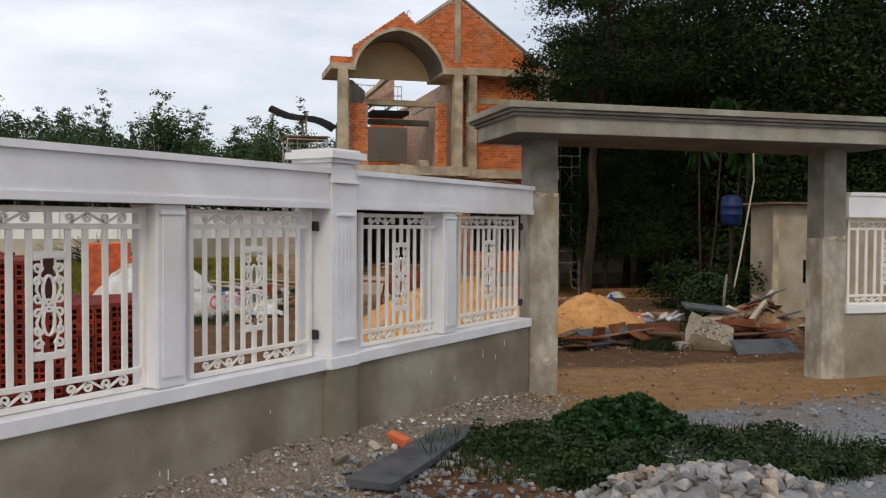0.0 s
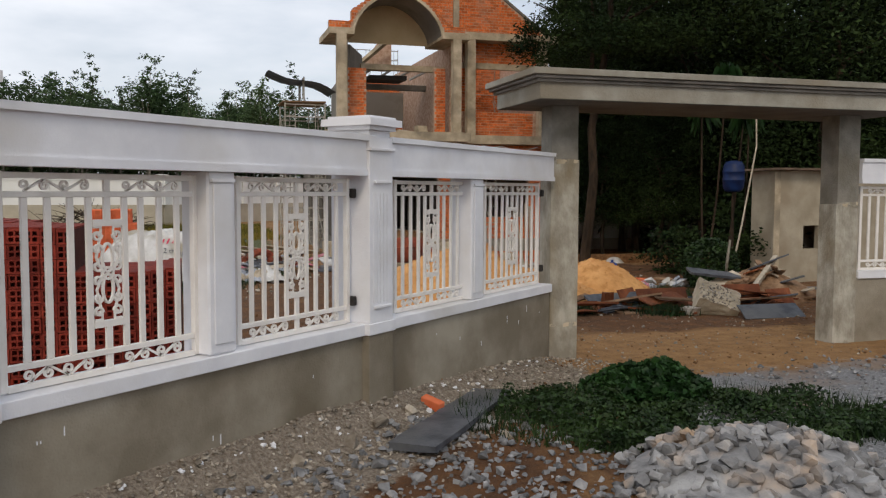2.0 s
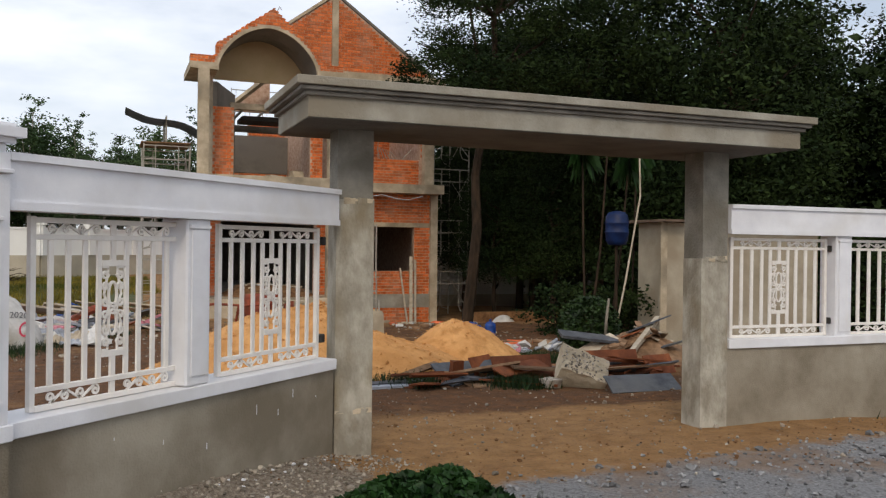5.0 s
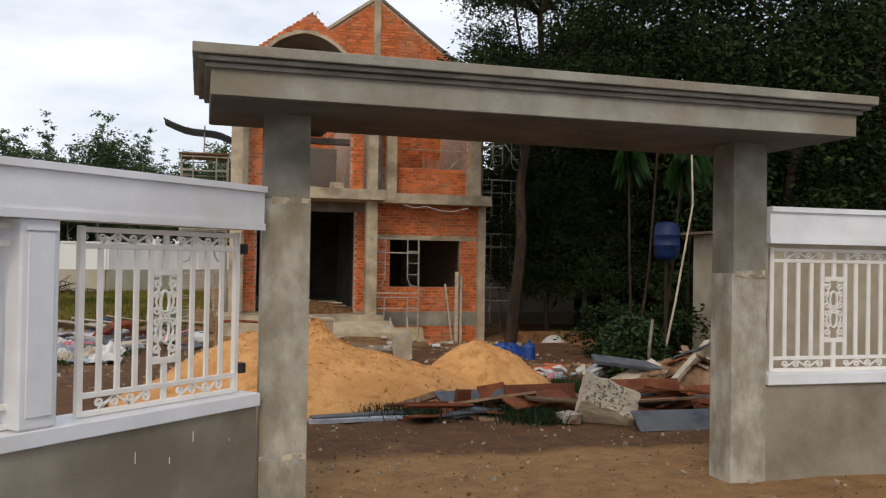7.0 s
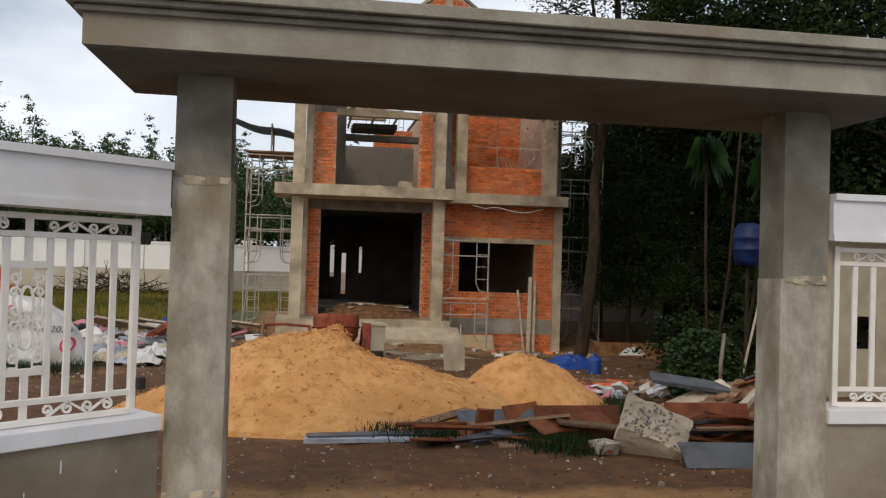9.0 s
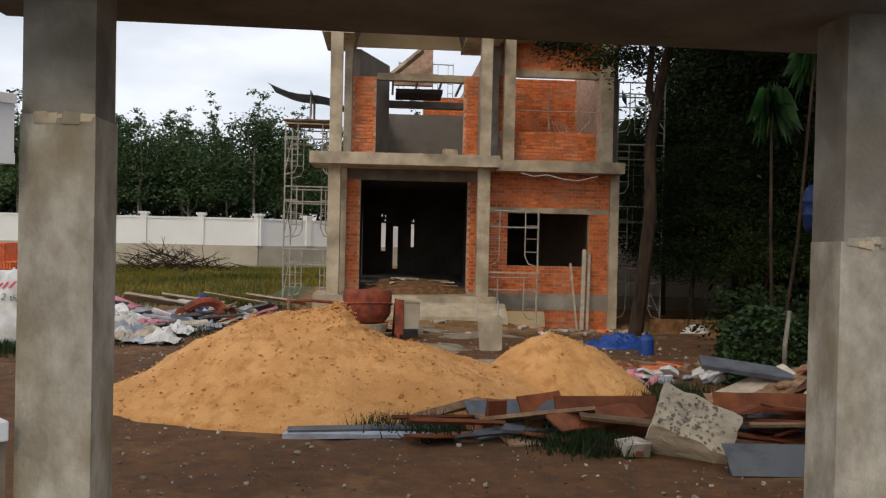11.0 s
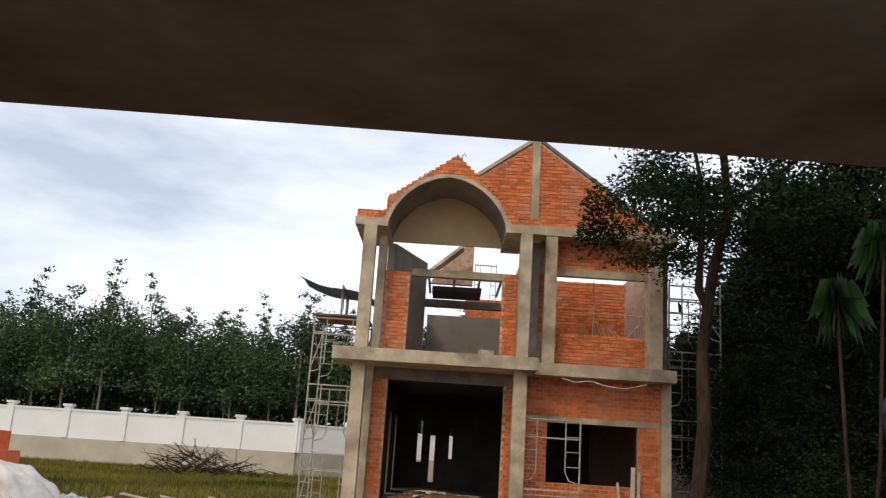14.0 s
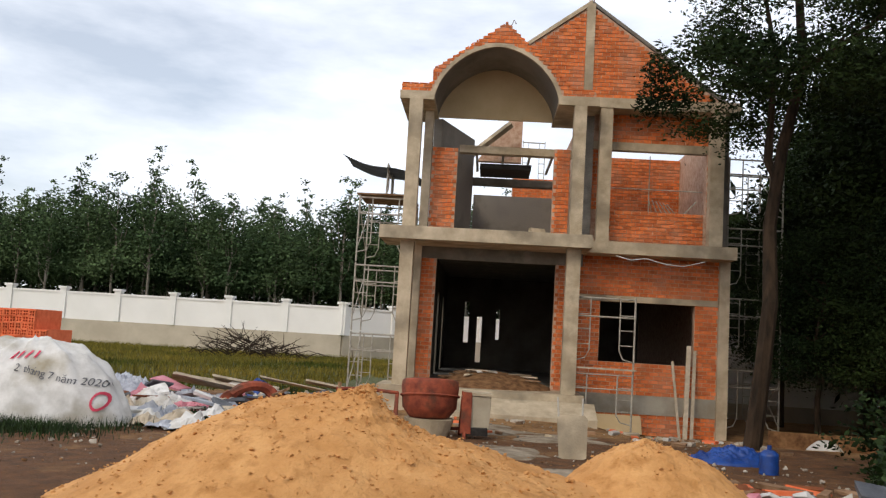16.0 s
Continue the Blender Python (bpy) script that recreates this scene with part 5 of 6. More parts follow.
for k in range(22):
    x, y = rb.uniform(4.0, 6.3), rb.uniform(24.3, 26.0)
    b = flat("rubble_scrap", "scrap of board on the earth fill", "scrap", rb.choice((M_WOOD, M_CLOTH, M_CONC_H, M_WOODP)), x, y, rb.uniform(0.15, 0.55), rb.uniform(0.08, 0.2), 0.03, rb.uniform(0, 180), rx=rb.uniform(-12, 12), group="scraps in the doorway")
    b.location.z += 0.52 + 0.30 * max(0, 1 - (math.hypot(x - 5.2, y - 24.9) / 1.3) ** 1.8) - ground_z(x, y)
for k in range(60):
    x, y = rb.uniform(4.4, 10.2), rb.uniform(19.8, 23.9)
    if x < 7.3 and y > 22.4:
        continue
    flat("rubble_scrap", "brick and board scrap in front of the house", "scrap", rb.choice((M_WOOD, M_CLOTH, M_CONC_H, M_RUBBLE, M_ORBRICK)), x, y, rb.uniform(0.08, 0.35), rb.uniform(0.06, 0.16), 0.05, rb.uniform(0, 180), rx=rb.uniform(-10, 10), group="scraps before the house")
# things standing on the upper floor
flat("cement_bag", "cement bag lying on the balcony floor", "bag", M_WOODP, 5.5, 24.9, 0.6, 0.3, 0.16, 20, lift=3.62, wear=0.03)
flat("cement_bag", "second cement bag stacked on edge", "bag", M_CONC_H, 6.05, 25.0, 0.3, 0.3, 0.35, 8, lift=3.62, wear=0.03)
flat("wooden_trestle", "low timber trestle on the balcony", "trestle", M_WOOD, 5.1, 25.2, 0.9, 0.12, 0.10, -6, lift=3.62)
cw = bmesh.new()
tube(cw, [(7.6, 23.85, 3.33), (7.9, 23.8, 3.25), (8.2, 23.82, 3.30), (8.6, 23.8, 3.20), (8.95, 23.82, 3.18), (9.4, 23.85, 3.30)], 0.012, sides=5)
tagged(new("hanging_cable", mesh_of(cw, "hanging_cable", M_CLOTH)), "white cable hanging under the slab edge", "cable")


# ---------------------------------------------------------------- scaffolding
def scaffold_frame(m, h=1.53, w=1.2, group="scaffold frames", label="galvanised steel scaffold frame with inner ladder bars"):
    f = thing("scaffold", label, "scaffold", m, group)
    for x in (-w / 2, w / 2):
        b = bmesh.new()
        tube(b, [(x, 0, 0), (x, 0, h)], 0.021, sides=6)
        part("upright", b, M_STEEL, f)
    for z in (h - 0.05, h - 0.42):
        b = bmesh.new()
        tube(b, [(-w / 2, 0, z), (w / 2, 0, z)], 0.019, sides=6)
        part("crossbar", b, M_STEEL, f)
    for s in (-1, 1):
        b = bmesh.new()
        tube(b, [(s * w / 2 - s * 0.30, 0, h - 0.05), (s * w / 2 - s * 0.30, 0, 0.45), (s * w / 2 - s * 0.22, 0, 0.28), (s * w / 2, 0, 0.22)], 0.015, sides=5)
        inner = part("inner_bar", b, M_STEEL, f)
        for z in (0.55, 0.85, 1.15):
            b = bmesh.new()
            tube(b, [(s * w / 2, 0, z), (s * w / 2 - s * 0.30, 0, z)], 0.011, sides=5)
            part("rung", b, M_STEEL, inner)
    return f


frame_one = scaffold_frame(pose(7.42, 23.72, 0.96, 0, 0, 3))


def brace(p, q):
    b = bmesh.new()
    tube(b, [p, ((Vector(p) + Vector(q)) / 2), q], 0.012, sides=5)
    tagged(new("scaffold_brace", mesh_of(b, "scaffold_brace", M_STEEL)), "thin steel scaffold brace", "scaffold brace", "scaffold braces")


copy_thing(frame_one, pose(7.38, 23.55, -0.20, 0, 0, 1)).scale = (1, 1, 0.76)
flat("scaffold_plank", "timber plank lying across the scaffold", "plank", M_WOODP, 7.4, 23.62, 1.25, 0.22, 0.03, 2, lift=0.99 - ground_z(7.6, 23.62))
for x, ys, z0, n in ((2.62, (25.6, 27.1), -0.05, 3), (10.85, (25.4, 27.0), -0.35, 4)):
    for k in range(n):
        for y in ys:
            copy_thing(frame_one, pose(x, y, z0 + 1.55 * k, 0, 0, 2))
        for sx in (-0.6, 0.6):
            brace((x + sx, ys[0], z0 + 1.55 * k + 0.3), (x + sx, ys[1], z0 + 1.55 * k + 1.3))
            brace((x + sx, ys[0], z0 + 1.55 * k + 1.3), (x + sx, ys[1], z0 + 1.55 * k + 0.3))
copy_thing(frame_one, pose(2.6, 26.3, 4.6, 0, 0, 90)).scale = (1, 1, 0.5)
for x in (4.9, 5.9):
    copy_thing(frame_one, pose(x + 0.2, 29.5, 5.55, 0, 0, 4)).scale = (0.5, 1, 0.9)
flat("scaffold_plank", "timber deck plank on the side scaffold", "plank", M_WOOD, 2.6, 26.3, 1.3, 1.5, 0.04, 0, lift=4.60 - ground_z(2.35, 26.3))
rs = bmesh.new()
prev = None
for k in range(9):
    t = k / 8
    x, z = 1.55 + 2.0 * t, 5.50 - 0.62 * t ** 1.3 - 0.10 * math.sin(t * 6)
    cur = [rs.verts.new((x, y, z + dz)) for y, dz in ((25.5, 0), (26.4, 0.05), (27.1, 0.02))]
    if prev:
        for i in range(2):
            rs.faces.new((prev[i], cur[i], cur[i + 1], prev[i + 1]))
    prev = cur
bmesh.ops.solidify(rs, geom=rs.faces[:], thickness=0.04)
tagged(new("roof_sheet", mesh_of(rs, "roof_sheet", M_SLATE)), "dark sagging sheet laid over the scaffold top", "sheet")
# steel and poles inside the upper bay
for z in (4.95,):
    brace((7.3, 25.1, z), (9.6, 25.1, z))
brace((8.45, 25.12, 3.62), (8.45, 25.12, 5.7))
for k in range(6):
    brace((8.5 + 0.08 * k, 25.4, 4.8 - 0.02 * k), (8.75 + 0.22 * k, 25.3, 3.62))
brace((9.5, 25.2, 4.75), (8.9, 25.2, 4.1))


# ---------------------------------------------------------------- hollow brick stacks
hbm = bmesh.new()
S, D2 = 0.0495, 0.045
cuts = (-1, -0.72, -0.12, 0.12, 0.72, 1)
gv = [[hbm.verts.new((u * S, -0.09, w * S)) for u in cuts] for w in cuts]
bv = [[hbm.verts.new((u * S, -0.045, w * S)) for u in cuts] for w in cuts]
for j in range(5):
    for i in range(5):
        if i in (1, 3) and j in (1, 3):
            hbm.faces.new((bv[j][i], bv[j][i + 1], bv[j + 1][i + 1], bv[j + 1][i]))
            ring_a = (gv[j][i], gv[j][i + 1], gv[j + 1][i + 1], gv[j + 1][i])
            ring_b = (bv[j][i], bv[j][i + 1], bv[j + 1][i + 1], bv[j + 1][i])
            for k in range(4):
                hbm.faces.new((ring_a[k], ring_a[(k + 1) % 4], ring_b[(k + 1) % 4], ring_b[k]))
        else:
            hbm.faces.new((gv[j][i], gv[j][i + 1], gv[j + 1][i + 1], gv[j + 1][i]))
for k in range(5):
    for e0, e1, f0, f1 in ((gv[0][k], gv[0][k + 1], bv[0][k], bv[0][k + 1]), (gv[5][k], gv[5][k + 1], bv[5][k], bv[5][k + 1]), (gv[k][0], gv[k + 1][0], bv[k][0], bv[k + 1][0]), (gv[k][5], gv[k + 1][5], bv[k][5], bv[k + 1][5])):
        hbm.faces.new((e0, e1, f1, f0))
bmesh.ops.delete(hbm, geom=[v for v in hbm.verts if not v.link_faces], context="VERTS")
bmesh.ops.recalc_face_normals(hbm, faces=hbm.faces[:])
HBRICK = mesh_of(hbm, "hollow_brick", M_REDBRICK)
sbm = bmesh.new()
box(sbm, -S, -0.04, -S, S, 0.09, S)
bmesh.ops.recalc_face_normals(sbm, faces=sbm.faces[:])


def brick_stack(name, label, x0, x1, y, depth, h, mt, cell=0.102, tops=None):
    st_ = thing(name, label, "brick stack", pose(0, 0, 0), "stacks of hollow bricks")
    core = bmesh.new()
    n = int((x1 - x0) / cell)
    count = 0
    for i in range(n):
        x = x0 + (i + 0.5) * cell
        top = h if tops is None else tops(x)
        rows = int(top / cell)
        g = ground_z(x, y)
        box(core, x - S, y + 0.0, g - 0.05, x + S, y + depth, g + rows * cell - 0.004, wear=0.002)
        for r in range(rows):
            if (r + 0.5) * cell < 0.28 or count >= 300:
                continue
            count += 1
            piece("hollow_brick", me_for[mt.name], st_, pose(x, y + 0.04 + random.uniform(-0.012, 0.012), g + (r + 0.5) * cell))
    # the core behind red bricks takes the clay with shade in its colour
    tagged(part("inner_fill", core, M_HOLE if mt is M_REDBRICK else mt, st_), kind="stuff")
    topb = bmesh.new()
    for i in range(n):
        x = x0 + (i + 0.5) * cell
        top = h if tops is None else tops(x)
        rows = int(top / cell)
        g = ground_z(x, y)
        box(topb, x - S, y - 0.03, g + rows * cell - 0.004, x + S, y + depth, g + rows * cell + 0.012)
    tagged(part("top_course", topb, mt, st_), kind="stuff")


me_for = {M_REDBRICK.name: HBRICK}
hb2 = HBRICK.copy()
hb2.materials.clear()
hb2.materials.append(M_ORBRICK)
me_for[M_ORBRICK.name] = hb2
brick_stack("brick_stack", "tall stack of dark red hollow bricks behind the fence", -3.25, -0.80, 6.0, 0.9, 1.2, M_REDBRICK, 0.102, lambda x: 1.55 if x < -1.56 else 1.28)
brick_stack("brick_stack", "second tier of dark red hollow bricks further back", -3.6, -1.95, 7.0, 0.8, 1.6, M_REDBRICK, 0.102, lambda x: 1.60)
brick_stack("brick_stack", "stack of fresh orange bricks in steps", -2.80, -1.70, 19.45, 0.8, 1.6, M_ORBRICK, 0.102, lambda x: 1.62 if x < -1.95 else 1.32)

# ---------------------------------------------------------------- heap under a printed banner
BX, BY, BRX, BRY, BH = -1.33, 18.3, 1.45, 0.9, 1.10


def banner_z(x, y):
    t = math.sqrt(((x - BX) / BRX) ** 2 + ((y - BY) / BRY) ** 2)
    if t >= 1:
        return 0.0
    ang = math.atan2(y - BY, x - BX)
    fold = -0.24 * abs(math.sin(4.5 * ang + 2.5 * noise.noise((x * 0.9, y * 0.9, 4.0)))) * t * (1.25 - t) - 0.09 * abs(math.sin(11 * ang + 4 * noise.noise((x * 1.5, y * 1.5, 9.0)))) * t + 0.08 * t + 0.10 * noise.noise((x * 1.7, y * 1.7, 1.0)) - 0.16 * abs(noise.noise((x * 2.3 + y, y * 1.1, 5.0))) - 0.06 * abs(noise.noise((x * 5.5 - 2 * y, y * 2.5, 8.0))) + 0.08 + 0.02 * noise.noise((x * 5, y * 5, 2.0))
    return BH * (1 - t ** 3.3) + fold


bn = thing("covered_heap", "heap covered by an old white printed banner", "covered heap", pose(0, 0, 0))
cv = bmesh.new()
rows = []
for i in range(31):
    t = (i / 30) ** 0.7
    row = []
    for k in range(80):
        a = 2 * math.pi * k / 80
        wob = 1 + (0.05 * noise.noise((math.cos(a) * 4, math.sin(a) * 4, 2.2)) if i > 24 else 0)
        x, y = BX + BRX * t * wob * math.cos(a), BY + BRY * t * wob * math.sin(a)
        row.append(cv.verts.new((x, y, ground_z(x, y) + (banner_z(x, y) if i < 30 else -0.03))))
    rows.append(row)
for a, b in zip(rows, rows[1:]):
    for k in range(80):
        cv.faces.new((a[k], a[(k + 1) % 80], b[(k + 1) % 80], b[k]))
bmesh.ops.remove_doubles(cv, verts=cv.verts[:], dist=0.0005)
bmesh.ops.recalc_face_normals(cv, faces=cv.faces[:])
bnc = part("banner", cv, M_CLOTH, bn, "white banner cloth with grey and red print", True)


def on_banner(u, v):
    """A spot on the front of the cloth; u across, v up, metres."""
    x = BX + u
    lo, hi = BY - BRY * math.sqrt(max(0.0, 1 - (u / BRX) ** 2)), BY
    for _ in range(30):
        mid = (lo + hi) / 2
        if banner_z(x, mid) < v:
            lo = mid
        else:
            hi = mid
    y = (lo + hi) / 2
    return Vector((x, y - 0.018, ground_z(x, y) + banner_z(x, y) + 0.012))


def print_on_banner(text, u0, v0, size, slope, mt):
    cu = bpy.data.curves.new("banner_text", "FONT")
    cu.body, cu.size = text, size
    tmp = new("banner_text", cu)
    dg = bpy.context.evaluated_depsgraph_get()
    me = bpy.data.meshes.new_from_object(tmp.evaluated_get(dg))
    bpy.data.objects.remove(tmp)
    bm = bmesh.new()
    bm.from_mesh(me)
    bmesh.ops.triangulate(bm, faces=bm.faces[:])
    for v in bm.verts:
        v.co = on_banner(u0 + v.co.x, max(0.05, v0 + v.co.y - slope * v.co.x))
    part("print", bm, mt, bnc)


print_on_banner("2 th\u00e1ng 7 n\u0103m 2020", 0.07, 0.69, 0.137, 0.17, M_INKG)
for u, v in ((-0.08, 0.84), (0.02, 0.85), (0.12, 0.855), (0.23, 0.86)):
    s_ = bmesh.new()
    p = [on_banner(u + a, v + b) for a, b in ((0, 0), (0.035, 0), (0.085, 0.10), (0.05, 0.10))]
    s_.faces.new([s_.verts.new(q) for q in p])
    part("print", s_, M_INKR, bnc, "red printed bar")
s_ = bmesh.new()
for k in range(14):
    a0, a1 = 2 * math.pi * k / 14, 2 * math.pi * (k + 1) / 14
    s_.faces.new([s_.verts.new(on_banner(1.16 + 0.6 * r * math.cos(a), 0.32 + r * 0.8 * math.sin(a))) for a, r in ((a0, 0.16), (a1, 0.16), (a1, 0.115), (a0, 0.115))])
part("print", s_, M_INKR, bnc, "red printed ring")

# ---------------------------------------------------------------- rubbish along the left of the yard
RB = "rubbish in the yard"
heap("cloth_pile", "crumpled pile of grey cloth", "cloth pile", -1.5, 22.2, 0.85, 0.6, 0.34, M_CLOTHG, 3.1, power=2.4, rough=2.6)
heap("cloth_pile", "crumpled pile of white and pink cloth", "cloth pile", -0.5, 20.9, 0.75, 0.5, 0.16, M_CLOTH, 4.4, power=2.4, rough=2.2)
r2 = random.Random(21)
for k in range(60):
    x = r2.uniform(-1.9, 2.6)
    y = 21.6 + 0.25 * x + r2.uniform(-1.7, 1.4)
    if math.hypot(x + 1.65, y - 18.25) < 1.4 or (x < -1.4 and y < 20.4):
        continue
    flat("rubbish_scrap", "dirty scrap of board, cloth or plastic", "rubbish", r2.choice((M_WOOD, M_WOODP, M_CLOTH, M_CLOTHG, M_PINK, M_SLATE, M_WOODR, M_CLOTH)), x, y, r2.uniform(0.2, 0.9), r2.uniform(0.12, 0.45), 0.04, r2.uniform(0, 180), rx=r2.uniform(-22, 22), ry=r2.uniform(-16, 16), lift=r2.choice((0, 0, 0.08, 0.15)), wear=0.03, group=RB)
for x, y, l, w, rz in ((-0.1, 22.8, 1.5, 0.5, -10), (0.4, 23.2, 1.3, 0.5, 6), (-0.6, 23.4, 1.1, 0.6, 20), (1.2, 24.2, 1.6, 0.25, -5), (2.0, 24.6, 1.4, 0.3, 8)):
    flat("old_panel", "warped pale board lying on rubbish", "board", M_WOODP, x, y, l, w, 0.04, rz, rx=-16, ry=8, lift=0.14, group=RB)
rg_ = random.Random(52)


def rag(x, y, size, mt, seed, lift):
    """A crumpled rag: a small cloth with sharp folds, drooping at its rim."""
    bm = bmesh.new()
    n = 11
    g = [[None] * n for _ in range(n)]
    for i in range(n):
        for k in range(n):
            u, v = (i / (n - 1) - 0.5), (k / (n - 1) - 0.5)
            r = math.hypot(u, v)
            px, py = x + size * (u + 0.16 * noise.noise((u * 4, v * 4, seed))), y + size * (v + 0.16 * noise.noise((u * 4, v * 4, seed + 5)))
            h = lift * max(0.0, 1 - 1.7 * r) + 0.30 * size * abs(noise.noise((u * 5, v * 5, seed + 9))) * (1 - r) + 0.10 * size * abs(noise.noise((u * 12, v * 12, seed)))
            g[i][k] = bm.verts.new((px, py, ground_z(px, py) + 0.012 + h))
    for i in range(n - 1):
        for k in range(n - 1):
            bm.faces.new((g[i][k], g[i + 1][k], g[i + 1][k + 1], g[i][k + 1]))
    me = mesh_of(bm, "rag", mt)
    ob = new("rag", me)
    thick = ob.modifiers.new("cloth", "SOLIDIFY")
    thick.thickness = 0.006
    return tagged(ob, "crumpled dirty rag on the rubbish", "rag", RB)


for k in range(44):
    near = k % 3 == 0
    x = rg_.uniform(-0.1, 1.0) if near else rg_.uniform(-1.3, 2.0)
    y = rg_.uniform(18.3, 19.6) if near else 21.5 + 0.25 * x + rg_.uniform(-1.3, 1.2)
    rag(x, y, rg_.uniform(0.25, 0.7), rg_.choice((M_CLOTH, M_CLOTHG, M_CLOTHG, M_CLOTH, M_PINK, M_WOODP)), 3.7 * k, rg_.uniform(0.04, 0.22))
flat("broken_case", "broken white plastic case", "case", M_CLOTH, -0.15, 18.9, 0.45, 0.32, 0.16, 12, rx=8, wear=0.02)
heap("blue_sack", "dark blue plastic sack on the rubbish", "sack", 0.35, 24.3, 0.4, 0.3, 0.34, M_BLUE, 7.0, power=2, rough=1.2)
mo = thing("mixer_frame", "rusty red wheeled machine frame lying in rubbish", "machine frame", pose(0.95, 21.7, ground_z(0.95, 21.7), 0, 0, 25))
mo.scale = (0.85, 0.85, 0.7)
q = bmesh.new()
tube(q, [(0.42 * math.cos(a), 0.05 * math.sin(a * 2), 0.30 + 0.30 * math.sin(a)) for a in [math.pi * k / 12 for k in range(-1, 12)]], 0.13, sides=8)
part("cowl", q, M_RUST, mo, "red curved steel cowl")
for x in (-0.45, 0.5):
    q = bmesh.new()
    tube(q, [(x, -0.06, 0.24), (x, 0.06, 0.24)], 0.24, sides=18)
    w_ = part("wheel", q, M_RUST, mo)
    q = bmesh.new()
    tube(q, [(x, -0.08, 0.24), (x, 0.08, 0.24)], 0.07, sides=10)
    part("hub", q, M_STEEL, w_)
q = bmesh.new()
tube(q, [(-0.5, 0, 0.24), (0.1, 0.0, 0.30), (0.9, 0, 0.16)], 0.045, sides=6)
part("axle_bar", q, M_RUST, mo)


# ---------------------------------------------------------------- foreground stones, weeds and rubble
gh = thing("gravel_heap", "heap of broken grey stone in front of the weeds", "gravel heap", pose(0, 0, 0))
GX, GY, GR, GH = 2.68, 4.06, 0.94, 0.36
core = bmesh.new()
rows = []
for i in range(9):
    t = i / 8
    rows.append([core.verts.new((GX + GR * t * math.cos(k * math.pi / 16), GY + GR * 0.9 * t * math.sin(k * math.pi / 16), ground_z(GX, GY) + (GH - 0.07) * (1 - t ** 1.3) - (0.08 if i == 8 else 0))) for k in range(32)])
for a, b in zip(rows, rows[1:]):
    for k in range(32):
        core.faces.new((a[k], a[(k + 1) % 32], b[(k + 1) % 32], b[k]))
bmesh.ops.remove_doubles(core, verts=core.verts[:], dist=0.0005)
part("stone_core", core, M_STONE, gh)
SHAPES = [mesh_of(stone_shape(50 + k), "stone", M_STONE) for k in range(8)]
r3 = random.Random(9)
for k in range(300):
    a, t = r3.uniform(0, 6.28), math.sqrt(r3.uniform(0, 1))
    x, y = GX + GR * t * math.cos(a), GY + 0.9 * GR * t * math.sin(a)
    s = r3.uniform(0.09, 0.19) * (1.0 if t < 0.9 else 0.8)
    z = ground_z(x, y) + (GH - 0.05) * (1 - t ** 1.3) + 0.012
    piece("stone", SHAPES[k % 8], gh, Matrix.LocRotScale((x, y, z), Euler((r3.uniform(-0.7, 0.7), r3.uniform(-0.7, 0.7), r3.uniform(0, 6.28))), (s, s * r3.uniform(0.75, 1), s * r3.uniform(0.75, 1.1))))


def scattered(n, fx, size):
    out = []
    while len(out) < n:
        p = fx()
        if p:
            s = RNG.uniform(*size) * (1 + 1.2 * (RNG.rand() ** 6))
            out.append((p[0], p[1], ground_z(*p) + 0.18 * s, s))
    return out


def by_fence():
    s, d = RNG.uniform(-4.5, 4.1), -abs(RNG.normal()) * 0.42 + 0.02
    return (FA.x + FD.x * s + FN.x * d, FA.y + FD.y * s + FN.y * d)


def in_gravel():
    x, y = RNG.uniform(2.5, 11), RNG.uniform(1.5, 7.6)
    k = smooth(2.6, 3.6, x + 0.35 * (y - 5)) * (1 - smooth(6.3, 7.4, y - 0.10 * (x - 5)))
    return (x, y) if RNG.rand() < k else None


def in_front():
    x, y = RNG.uniform(-1.2, 2.3), RNG.uniform(2.6, 5.9)
    d = (x - FA.x) * FN.x + (y - FA.y) * FN.y
    return (x, y) if d < -0.2 else None


def in_gate():
    return (RNG.uniform(1.5, 9.0), RNG.uniform(6.6, 12.5))


def in_yard():
    x, y = RNG.uniform(-2, 9.5), RNG.uniform(14.5, 23.5)
    return (x, y)


tagged(scatter("rubble", scattered(4600, by_fence, (0.010, 0.034)), M_RUBBLE), "pale mortar rubble and chips along the fence foot", "rubble")
tagged(scatter("loose_gravel", scattered(5200, in_gravel, (0.018, 0.05)), M_STONE_I), "loose grey gravel on the lane", "gravel")
tagged(scatter("loose_stone", scattered(1900, in_front, (0.02, 0.075)), M_STONE_I), "loose grey stones on the lane edge", "gravel")
tagged(scatter("yard_chips", scattered(900, in_gate, (0.01, 0.04)), M_RUBBLE), "small pale chips trodden into the earth", "gravel")
tagged(scatter("yard_rubble", scattered(900, in_yard, (0.015, 0.07)), M_RUBBLE), "pale rubble chips in the yard", "rubble")


def trodden():
    return (RNG.uniform(-3.0, 10.0), RNG.uniform(6.4, 13.0)) if RNG.rand() < 0.7 else (RNG.uniform(-2.5, 9.5), RNG.uniform(14, 23.5))


tagged(scatter("earth_crumb", scattered(4200, trodden, (0.008, 0.03)), M_EARTH), "crumbs of brown earth on the trodden ground", "earth")


def wall_foot():
    s, d = RNG.uniform(-3.0, 3.6), -abs(RNG.normal()) * 0.20 - 0.02
    return (FA.x + FD.x * s + FN.x * d, FA.y + FD.y * s + FN.y * d)


tagged(scatter("plaster_chip", scattered(120, wall_foot, (0.012, 0.045)), M_WHITE), "white plaster chips fallen at the wall foot", "plaster chips")


